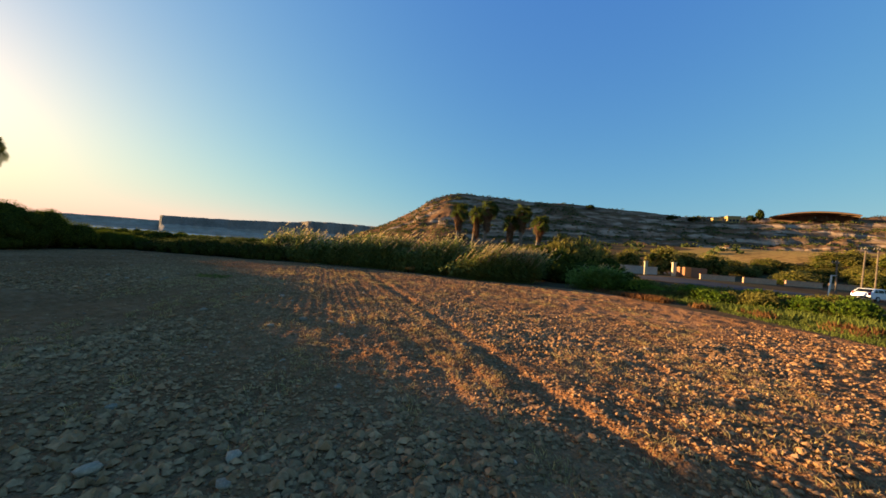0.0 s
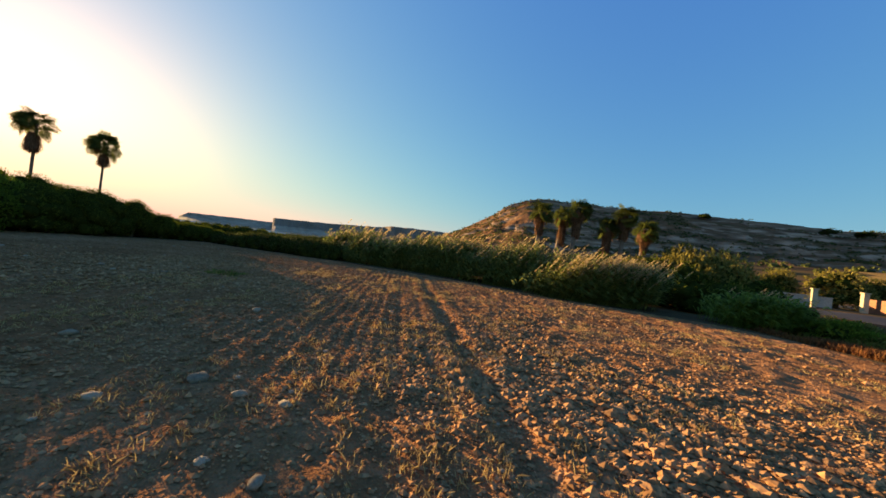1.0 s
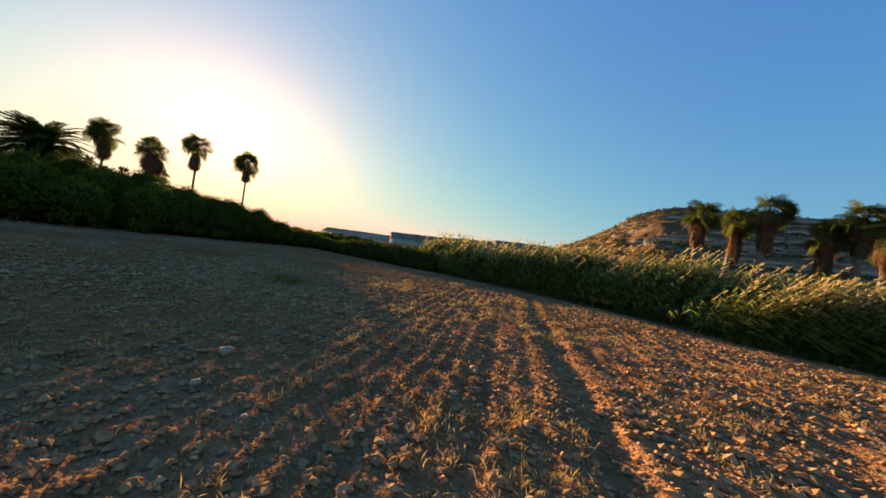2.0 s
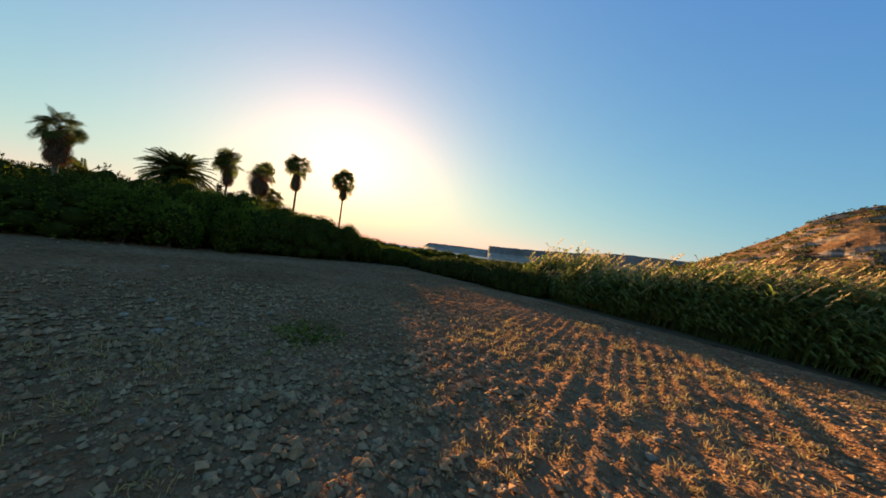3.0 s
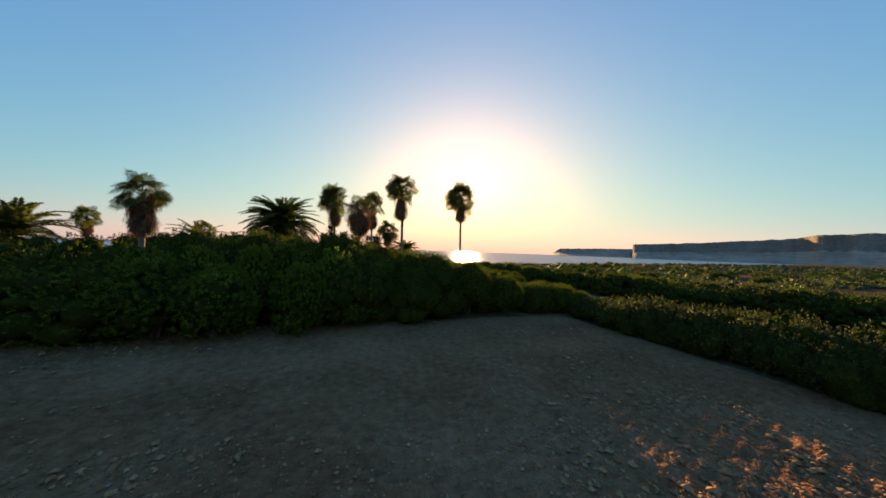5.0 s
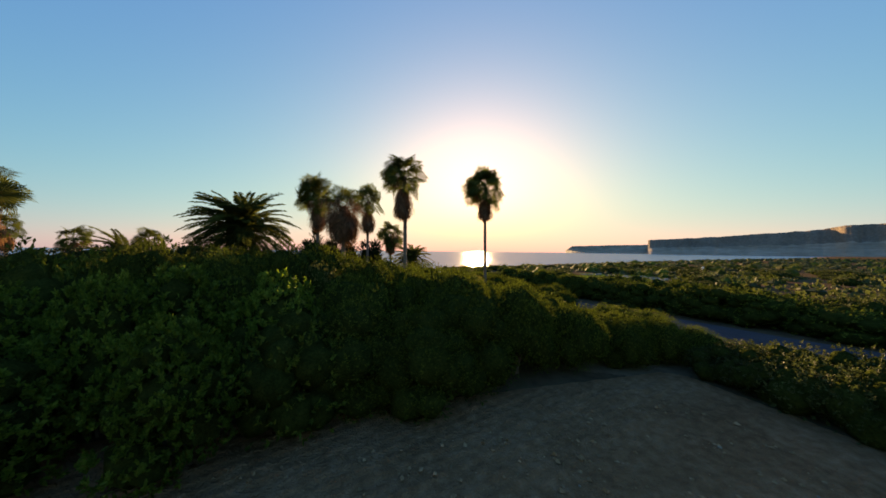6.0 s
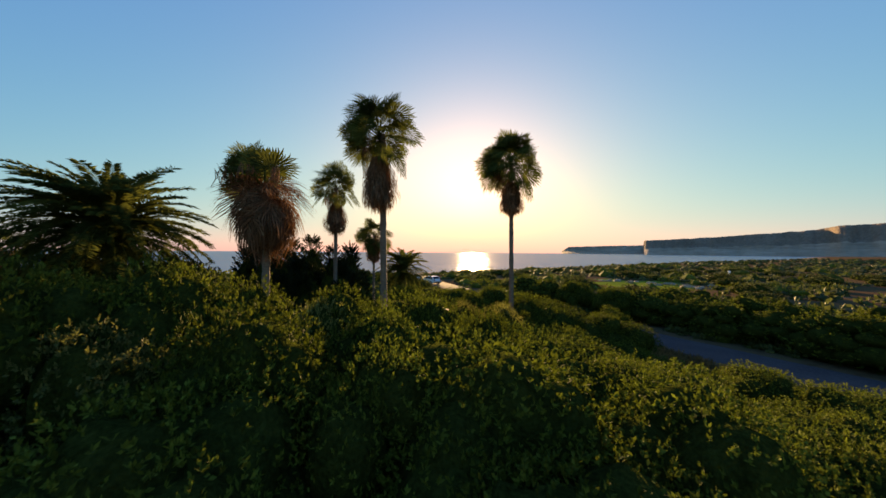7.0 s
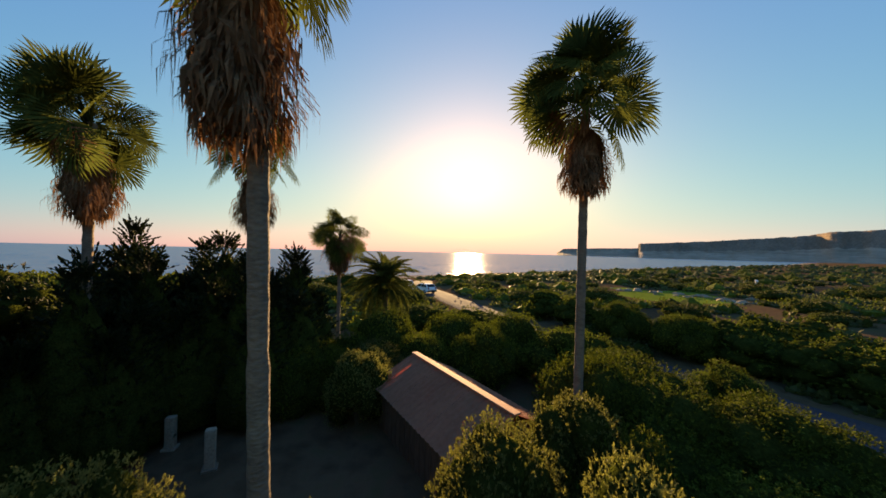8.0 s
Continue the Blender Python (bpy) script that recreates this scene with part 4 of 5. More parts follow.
def feather_frond(seed, long, arch):
    """A feather leaf along +y that arches down, with two rows of narrow leaflets."""
    r = np.random.default_rng(seed)
    n = 50
    s = np.linspace(0, 1, n)
    path = np.stack([0.12 * long * np.sin(s * 1.5) * r.uniform(-1, 1), long * (s - 0.20 * arch * s ** 3), long * arch * (0.10 * s - 0.75 * s ** 2.2)], 1)
    v, f = tube(path[::3], list(np.linspace(0.035, 0.008, len(path[::3]))), 4)
    verts, quads = list(v), [list(q) for q in f]
    for k in range(3, n):
        t = unit(path[k] - path[k - 1])
        for side in (-1, 1):
            for extra in (0, 0.5):
                base = path[k] - (path[k] - path[k - 1]) * extra
                L = long * 0.17 * (1 - 0.5 * abs(2 * s[k] - 0.9)) * r.uniform(0.85, 1.1)
                d = unit(np.array((side, 0, 0.28)) * 0.9 + t * 0.62 + 0.14 * r.normal(size=3))
                tip = base + d * L + (0, 0, -0.18 * L)
                w = np.cross(d, (0, 0, 1)) * 0.035
                mid = base + d * L * 0.5
                b = len(verts)
                verts += [base, mid - w, tip, mid + w]
                quads.append([b, b + 1, b + 2, b + 3])
    return mesh_of("frond", np.array(verts), [(np.array(quads), 0)])


FEATHERS = [feather_frond(k, 4.0, a) for k, a in enumerate((0.65, 0.85, 1.05))]


def date_palm(x, y, heart, size, seed, fronds=64, label=""):
    """A date palm with a short thick trunk and long arching feather leaves. heart: height of the crown's middle."""
    ob = new("date_palm")
    base = float(land(x, y))
    ob.location = (x, y, base)
    r = np.random.default_rng(seed)
    solid("trunk", trunk_mesh(seed, heart - base, 0.34 * size, 0.30 * size, (0, 0), 0.06), [BARK], ob)
    for k in range(fronds):
        q = (k + 0.5) / fronds
        e, a = radians(88 - 116 * q + r.normal(0, 6)), 2.39996 * k + r.normal(0, 0.1)
        way = Vector((math.cos(a) * math.cos(e), math.sin(a) * math.cos(e) - 0.15, math.sin(e))).normalized()
        s = size * r.uniform(0.85, 1.08)
        dead = q > 0.9
        fr = solid("frond", FEATHERS[k % 3] if not dead else FEATHERS[2], [FROND], ob)
        fr.matrix_local = Matrix.LocRotScale((0, 0, heart - base - 0.2 * q), way.to_track_quat("Y", "Z"), (s, s, s))
    return tagged(ob, label, "palm tree", "date palms in the yard")


date_palm(-57.4, 18.75, 6.75, 0.97, 1, 190, label="large date palm with arching feathery fronds")
date_palm(-72.0, 35.0, 4.15, 0.72, 2, 110, label="young date palm with stiff fronds beside the beach road")
date_palm(-53.0, 0.6, 4.9, 0.92, 3, 84, label="date palm standing behind the thicket")
date_palm(-58.0, 11.0, 4.6, 0.7, 4, 36, label="low date palm half hidden by the thicket")

# ---------------------------------------------------------------- giant cane


def cane_bed(seed, count, spots, tall, plumes, blown=0.34):
    """Stems, long arching blades and feathery plumes as one mesh. spots(r, n) gives n places (x, y) and heights' factors."""
    r = np.random.default_rng(seed)
    px, py, fac = spots(r, count)
    n = len(px)
    H = tall * fac * r.uniform(0.78, 1.08, n)
    lean = np.stack([blown + 0.15 * r.normal(size=n), 0.02 + 0.12 * r.normal(size=n)], 1) * H[:, None]
    z0 = land(px, py) - 0.1
    foot = np.stack([px, py, z0], 1)
    at = lambda q: foot + np.concatenate([lean * (q ** 2)[:, None], (H * q * (1 - 0.05 * q))[:, None]], 1)
    verts, faces, mats, c = [], [], [], 0
    w = 0.014
    side = np.stack([np.ones(n), np.zeros(n), np.zeros(n)], 1) * w
    deep = np.stack([np.zeros(n), np.ones(n), np.zeros(n)], 1) * w
    for s in (side, deep):
        a, b, m = at(np.zeros(n)), at(np.ones(n)), at(np.full(n, 0.55))
        verts.append(np.stack([a - s, a + s, m + s, m - s, b], 1).reshape(-1, 3))
        i = np.arange(n)[:, None] * 5 + c
        faces.append((np.concatenate([i, i + 1, i + 2, i + 3], 1), 0))
        faces.append((np.concatenate([i + 3, i + 2, i + 4], 1), 0))
        c += 5 * n
    for k in range(11):
        q = np.clip(0.16 + 0.80 * (k + r.random(n)) / 11, 0, 1)
        p = at(q)
        a = r.uniform(0, 2 * math.pi, n)
        L = r.uniform(0.8, 1.5, n) * (1.15 - 0.35 * q)
        d = np.stack([np.cos(a) + 0.55, np.sin(a), 0.75 + 0 * a], 1)
        d = unit(d)
        mid = p + d * (L * 0.5)[:, None]
        tip = p + d * (L * 0.92)[:, None] + np.stack([0.12 * L, 0 * L, -0.42 * L], 1)
        s = unit(np.cross(d, (0, 0, 1))) * 0.08
        verts.append(np.stack([p, mid - s, tip, mid + s], 1).reshape(-1, 3))
        i = np.arange(n)[:, None] * 4 + c
        faces.append((np.concatenate([i, i + 1, i + 2, i + 3], 1), 0))
        c += 4 * n
    who = np.where(r.random(n) < plumes)[0]
    tops = at(np.full(n, 0.97))[who]
    for k in range(16):
        q = r.random(len(who))
        L = r.uniform(0.14, 0.30, len(who))
        p = tops + np.stack([0.55 * q, 0.06 * r.normal(size=len(who)) * q, 0.80 * q - 0.15 * q * q], 1)
        d = unit(np.stack([0.8 + 0.3 * r.normal(size=len(who)), 0.5 * r.normal(size=len(who)), 0.9 + 0 * q], 1))
        s = unit(np.cross(d, unit(r.normal(size=(len(who), 3))))) * 0.03
        verts.append(np.stack([p, p + d * (L * 0.5)[:, None] - s, p + d * L[:, None], p + d * (L * 0.5)[:, None] + s], 1).reshape(-1, 3))
        i = np.arange(len(who))[:, None] * 4 + c
        faces.append((np.concatenate([i, i + 1, i + 2, i + 3], 1), 1))
        c += 4 * len(who)
    return mesh_of("cane", np.concatenate(verts), faces)


def main_bed(r, n):
    cx, cf, cy = r.uniform(-25, 10, 110), r.uniform(0.60, 1.15, 110), r.random(110)
    who = r.integers(110, size=n)
    x = cx[who] + r.normal(0, 0.7, n)
    front = np.interp(x, (-29, -20, -10, -2, 4, 10), (46.2, 42.8, 41.6, 39.0, 36.4, 35.8))
    y = front + 6.0 * np.clip(cy[who] + r.normal(0, 0.12, n), 0, 1) ** 1.4
    fac = np.interp(x, (-29, -26, -15, 2, 10), (0.85, 1.0, 0.96, 1.0, 0.9)) * np.interp(y - front, (0, 1.5), (0.74, 1.0)) * cf[who]
    return x, y, fac


def small_bed(r, n):
    x = r.normal(16.2, 0.9, n)
    y = np.interp(x, (11, 18), (35.0, 32.5)) + 2.6 * r.random(n)
    return x, y, r.uniform(0.42, 0.68, n)


tagged(solid("cane_bed", cane_bed(5, 4800, main_bed, 4.35, 0.22), [REED, PLUME]), "dense bed of giant cane with golden plumes", "reeds", kind="stuff")
tagged(solid("cane_bed", cane_bed(6, 420, small_bed, 3.9, 0.03), [YOUNG_REED, PLUME]), "bright green clump of young cane at the field edge", "reeds", kind="stuff")


def golden_clump(r, n):
    return r.normal(5.2, 1.7, n), 35.2 + 1.2 * r.random(n), r.uniform(0.5, 1.0, n)


tagged(solid("cane_bed", cane_bed(8, 460, golden_clump, 3.7, 0.95, 0.62), [REED, PLUME]), "leaning clump of cane heavy with golden plumes", "reeds", kind="stuff")

# ---------------------------------------------------------------- right-hand side: road, walls, gate, poles, car
PLASTER = surface("cream_plaster", [(0.42, 0.34, 0.22), (0.54, 0.45, 0.30)], (0.6, 5.0), 0.85, 0.3, 30.0, 0.01)
SANDY = surface("sandstone_wall", [(0.34, 0.22, 0.09), (0.44, 0.30, 0.13)], (0.6, 5.0), 0.9, 0.3, 20.0, 0.02)
GREYWALL = surface("weathered_wall", [(0.30, 0.27, 0.23), (0.44, 0.40, 0.34)], (0.4, 5.0), 0.9, 0.5, 20.0, 0.02)
PINKWALL = surface("pinkish_stone_wall", [(0.42, 0.225, 0.145), (0.56, 0.33, 0.22)], (0.5, 4.0), 0.9, 0.6, 12.0, 0.03)
ORANGE = surface("orange_paint", [(0.55, 0.16, 0.05), (0.65, 0.22, 0.08)], (0.8, 8.0), 0.6, 0.1, 30.0, 0.005)
RUSTY = surface("rusty_brown_paint", [(0.22, 0.10, 0.06), (0.30, 0.15, 0.09)], (0.8, 8.0), 0.8, 0.2, 30.0, 0.01)
STEEL = surface("galvanised_steel", [(0.42, 0.42, 0.42), (0.55, 0.55, 0.54)], (2.0, 20.0), 0.45, 0.1, 40.0, 0.003, metal=0.7)
POLE = surface("weathered_pole_wood", [(0.11, 0.08, 0.06), (0.19, 0.145, 0.11)], (1.0, 8.0), 0.9, 0.5, 25.0, 0.02, stretch=(1, 1, 0.2))
WHITE = surface("white_paint", [(0.72, 0.71, 0.68), (0.82, 0.81, 0.78)], (2.0, 12.0), 0.5, 0.05, 30.0, 0.003)
CARPAINT = surface("white_car_paint", [(0.70, 0.70, 0.69), (0.76, 0.76, 0.75)], (1.0, 10.0), 0.25, 0, gloss=0.6)
GLASS = surface("dark_car_glass", [(0.015, 0.017, 0.02), (0.025, 0.027, 0.03)], (1.0, 5.0), 0.12, 0, gloss=0.3)
RUBBER = surface("tyre_rubber", [(0.02, 0.02, 0.02), (0.035, 0.035, 0.035)], (4.0, 20.0), 0.9, 0.2, 60.0, 0.003)
REDLAMP = surface("red_lamp_glass", [(0.35, 0.02, 0.02), (0.42, 0.03, 0.03)], (3.0, 9.0), 0.15, 0)
SHEET = surface("red_brown_sheet_roof", [(0.52, 0.200, 0.115), (0.66, 0.280, 0.165)], (0.6, 6.0), 0.7, 0.15, 30.0, 0.005)
BOARD = surface("dark_wall_boards", [(0.10, 0.055, 0.035), (0.18, 0.10, 0.065)], (0.8, 9.0), 0.85, 0.4, 25.0, 0.01, stretch=(1, 1, 0.3))
OCHRE = surface("ochre_timber", [(0.17, 0.09, 0.05), (0.25, 0.14, 0.08)], (0.1, 1.0), 0.8, 0.2, 4.0, 0.05)


def block(size, at=(0, 0, 0), bevel=0.02, bm=None):
    """A bevelled box of that size, its middle at a place; returns the bmesh."""
    own = bmesh.new()
    bmesh.ops.create_cube(own, size=1, matrix=Matrix.Translation(at) @ Matrix.Diagonal((*size, 1)))
    if bevel:
        bmesh.ops.bevel(own, geom=own.edges[:], offset=min(bevel, 0.4 * min(size)), segments=2, affect="EDGES", profile=0.6)
    if bm is None:
        return own
    me = bpy.data.meshes.new("tmp")
    own.to_mesh(me)
    own.free()
    bm.from_mesh(me)
    bpy.data.meshes.remove(me)
    return bm


def rod(a, b, ra, rb, sides=10, bm=None):
    """A tapering round bar from a to b."""
    bm = bm or bmesh.new()
    a, b = Vector(a), Vector(b)
    m = Matrix.Translation((a + b) / 2) @ (b - a).to_track_quat("Z", "Y").to_matrix().to_4x4()
    bmesh.ops.create_cone(bm, cap_ends=True, segments=sides, radius1=ra, radius2=rb, depth=(b - a).length, matrix=m)
    return bm


def stand(name, x, y, turn, label, category, group="", sink=0.05):
    ob = new(name)
    ob.matrix_world = pose(x, y, float(land(x, y)) - sink, 0, 0, turn)
    return tagged(ob, label, category, group)


def gate_pillar(x, y, tall, turn):
    ob = stand("gate_pillar", x, y, turn, "square cream-plastered gate pillar with a flat cap", "pillar", "gate pillars", 0.3)
    part("shaft", block((0.52, 0.52, tall), (0, 0, tall / 2), 0.03), PLASTER, ob)
    part("cap", block((0.66, 0.66, 0.14), (0, 0, tall + 0.08), 0.03), PLASTER, ob)


def long_wall(x, y, turn, long, tall, material, label):
    ob = stand("wall", x, y, turn, label, "wall", "walls along the road", 0.4)
    part("masonry", block((long, 0.3, tall + 0.4), (0, 0, (tall + 0.4) / 2), 0.03), material, ob)
    part("coping", block((long + 0.06, 0.4, 0.09), (0, 0, tall + 0.445), 0.02), material, ob)


def container(x, y, turn):
    ob = stand("storage_container", x, y, turn, "orange and brown storage box beside the gate", "container")
    part("body", block((3.6, 2.2, 1.7), (0.5, 0, 0.95), 0.03), RUSTY, ob)
    part("door", block((1.05, 0.08, 1.75), (-0.8, -1.15, 0.97), 0.02), ORANGE, ob, "bright orange door panel")
    bm = bmesh.new()
    for k in range(7):
        block((0.07, 0.05, 1.5), (0.1 + 0.33 * k, -1.125, 0.95), 0.01, bm)
    part("ribs", bm, RUSTY, ob)


def car(x, y, turn, label):
    """An estate car along its own x, its nose towards +x."""
    ob = stand("car", x, y, turn, label, "car", sink=-0.0)
    bm = bmesh.new()
    outline = [(-2.15, 0.32), (2.10, 0.32), (2.18, 0.55), (2.08, 0.80), (1.15, 0.98), (0.55, 1.42), (-0.2, 1.52), (-1.45, 1.48), (-1.98, 1.05), (-2.17, 0.85), (-2.20, 0.5)]
    rings = []
    for yy, inset in ((-0.88, 1), (-0.80, 0), (0.80, 0), (0.88, 1)):
        ring = []
        for px, pz in outline:
            tuck = 0.0 if pz < 1.0 else 0.16 * (pz - 1.0) / 0.5
            ring.append(bm.verts.new((px * (0.985 if inset else 1), yy * (1 - tuck), pz - (0.02 if inset and pz > 1.3 else 0))))
        rings.append(ring)
    for r0, r1 in zip(rings, rings[1:]):
        for k in range(len(outline)):
            bm.faces.new((r0[k], r0[(k + 1) % len(outline)], r1[(k + 1) % len(outline)], r1[k]))
    bm.faces.new(rings[0][::-1])
    bm.faces.new(rings[-1])
    bmesh.ops.recalc_face_normals(bm, faces=bm.faces[:])
    bmesh.ops.bevel(bm, geom=bm.edges[:], offset=0.03, segments=2, affect="EDGES")
    body = part("body", bm, CARPAINT, ob)
    for side in (-1, 1):
        for nm, x0, x1, x2, x3 in (("side_window", 0.92, 0.42, -0.25, -0.25), ("side_window", -0.35, -0.35, -1.15, -1.15), ("side_window", -1.25, -1.25, -1.45, -1.80)):
            bm = bmesh.new()
            pts = [(x0, 1.04), (x1, 1.40), (x2, 1.43), (x3, 1.04)]
            vs = [bm.verts.new((px, side * (0.885 * (1 - 0.16 * (pz - 1.0) / 0.5) + 0.008), pz)) for px, pz in pts]
            f = bm.faces.new(vs if side < 0 else vs[::-1])
            bmesh.ops.solidify(bm, geom=[f], thickness=0.02)
            part(nm, bm, GLASS, body, "dark side window")
        part("door_mirror", block((0.12, 0.2, 0.13), (0.72, side * 0.98, 1.05), 0.03), CARPAINT, ob)
        part("headlight", block((0.1, 0.42, 0.14), (2.09, side * 0.6, 0.70), 0.03), STEEL, ob, "clear headlight")
        part("tail_light", block((0.08, 0.2, 0.34), (-2.14, side * 0.68, 0.88), 0.02), REDLAMP, ob, "red tail light")
        for px in (-1.32, 1.32):
            tyre = part("wheel", rod((px, side * 0.72, 0.32), (px, side * 0.92, 0.32), 0.32, 0.32, 24), RUBBER, ob, "black tyre with a steel rim")
            part("rim", rod((px, side * 0.90, 0.32), (px, side * 0.935, 0.32), 0.2, 0.18, 16), STEEL, tyre)
    bm = bmesh.new()
    vs = [bm.verts.new(p) for p in ((1.12, -0.74, 1.01), (1.12, 0.74, 1.01), (0.58, 0.66, 1.41), (0.58, -0.66, 1.41))]
    bmesh.ops.solidify(bm, geom=[bm.faces.new(vs)], thickness=-0.02)
    part("windscreen", bm, GLASS, body)
    bm = bmesh.new()
    vs = [bm.verts.new(p) for p in ((-1.98, -0.70, 1.08), (-1.98, 0.70, 1.08), (-1.52, 0.62, 1.44), (-1.52, -0.62, 1.44))]
    bmesh.ops.solidify(bm, geom=[bm.faces.new(vs[::-1])], thickness=-0.03)
    part("rear_window", bm, GLASS, body)
    part("bumper", block((0.12, 1.7, 0.24), (2.13, 0, 0.44), 0.04), RUBBER, ob)
    part("bumper", block((0.12, 1.7, 0.24), (-2.17, 0, 0.46), 0.04), RUBBER, ob)
    return ob


def utility_pole(x, y, tall, lean, arms):
    ob = stand("utility_pole", x, y, 0, "weathered wooden utility pole with insulators", "pole", "poles by the road", 0.3)
    part("shaft", rod((0, 0, 0), (lean, 0, tall), 0.10, 0.075), POLE, ob)
    for k in range(arms):
        z = tall - 0.35 - 0.75 * k
        q = z / tall
        arm = part("crossarm", block((0.9, 0.12, 0.12), (lean * q, 0.14, z), 0.01), POLE, ob)
        for o in (-0.38, 0, 0.38):
            part("insulator", rod((lean * q + o, 0.14, z + 0.06), (lean * q + o, 0.14, z + 0.20), 0.045, 0.03, 8), GREYWALL, arm, "grey ceramic insulator")


def lamp_post(x, y, tall, lean):
    ob = stand("lamp_post", x, y, 0, "leaning pale steel post with a short head", "post", "", 0.2)
    part("post", rod((0, 0, 0), (lean, 0, tall), 0.10, 0.08), STEEL, ob)
    part("head", block((0.55, 0.16, 0.10), (lean + 0.18, 0, tall), 0.02), STEEL, ob)


gate_pillar(35.9, 57, 2.5, -8)
gate_pillar(40.9, 57, 2.6, -8)
long_wall(29.5, 57.4, -4, 6.6, 1.2, GREYWALL, "long low pale plastered wall")
long_wall(35.0, 59.5, -2, 9.0, 1.4, GREYWALL, "low grey wall behind the gate")
container(43.2, 56.6, -6)
for k, (px, py, ln) in enumerate(((43.5, 51.0, 5.0), (49.5, 50.3, 4.6), (55.6, 49.6, 5.0), (62, 49, 5.4))):
    long_wall(px, py, -7, ln, 0.75, PINKWALL, "low pinkish stone wall along the road")
car(51.6, 38.3, 8, "white estate car parked beside the road")
lamp_post(45.8, 38.2, 2.9, 0.3)
utility_pole(47.2, 38.6, 4.9, -0.1, 1)
utility_pole(53.0, 40.8, 7.0, 0.35, 1)
utility_pole(58.0, 43.2, 7.2, 0.2, 1)
strip("road", [(70, 34), (58, 38.5), (48, 41), (38, 44.5), (28, 52), (22, 60), (10, 66)], 5.0, 0.12, TARMAC, "grey road passing the walls behind the field", "road")

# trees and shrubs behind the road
TREES = [shrub_kind("tree", 800 + k, 2.4, 5.4, 600, 0.26, LEAF_SUN_GOLD, "round-crowned olive-green tree below the hill", "tree", lobes=8) for k in range(2)]
for k, (px, py, wide, tall) in enumerate(((32.6, 66, 2.6, 5.3), (38.2, 66.5, 2.3, 5.2), (45, 66, 3.2, 6.2), (50.5, 66.5, 2.8, 5.4), (56, 67, 3.0, 5.2), (27, 67, 2.6, 4.6), (62, 70, 2.8, 3.4), (70, 70, 2.8, 3.0), (78, 66, 2.8, 2.6), (66, 60, 2.6, 2.4), (84, 70, 3.0, 3.0), (73, 62, 2.4, 2.2))):
    plant(TREES[k % 2], px, py, wide, tall, 1.3 * k, "trees below the hill")
GOLD = [shrub_kind("shrub", 820 + k, 2.0, 3.0, 700, 0.22, LEAF_SUN_GOLD, "large feathery olive shrub, leaves coloured sunlit gold", upright=0.7) for k in range(3)]
GREENLOW = [shrub_kind("bush", 830 + k, 1.2, 1.3, 420, 0.17, LEAF_BRIGHT, "leafy green bush at the field edge", "bush", lobes=6) for k in range(3)]
SCRUBBY = [shrub_kind("bush", 840 + k, 1.2, 1.3, 420, 0.15, LEAF_SUN_GOLD, "olive bush at the field edge, leaves coloured sunlit gold", "bush", lobes=6) for k in range(3)]
for k, (px, py, wide, tall) in enumerate(((13.8, 45.5, 2.4, 5.8), (17.2, 46.2, 3.0, 6.6), (20.4, 46.8, 2.8, 6.2), (22.8, 45.5, 2.4, 4.2), (11.2, 43.0, 2.0, 4.6), (15.2, 42.0, 2.3, 4.6), (19.0, 42.3, 2.2, 3.8), (9.0, 46.5, 2.2, 5.2), (25.5, 44.2, 1.6, 1.9))):
    plant((GOLD if k in (1, 2, 4) else FULL)[k % 3], px, py, wide, tall, 0.9 * k, "large shrubs beside the cane", "large feathery olive shrub behind the cane, leaves coloured sunlit gold" if k in (1, 2, 4) else "dense dark green shrub behind the cane")
r_edge = np.random.default_rng(77)
for k in range(44):
    q = (k % 22) / 21
    off = 0.9 if k < 22 else 3.4
    px, py = 18.0 + 8.5 * q + off + r_edge.uniform(-0.7, 0.7), 34.5 - 13.5 * q + 0.6 * off + r_edge.uniform(-0.8, 0.8)
    plant((GREENLOW if k % 3 == 0 else SCRUBBY)[k % 3 if k % 3 else k // 3 % 3], px, py, r_edge.uniform(0.9, 1.5), r_edge.uniform(0.8, 1.5), k, "bushes along the field edge")
for k in range(26):
    px, py = r_edge.uniform(58, 98), r_edge.uniform(47, 72)
    plant((GOLD if k % 3 else TREES)[k % 2], px, py, r_edge.uniform(1.8, 3.0), r_edge.uniform(1.8, 3.2), k, "bushes below the hill", "olive bush on the slope below the hill, leaves coloured golden-lit")


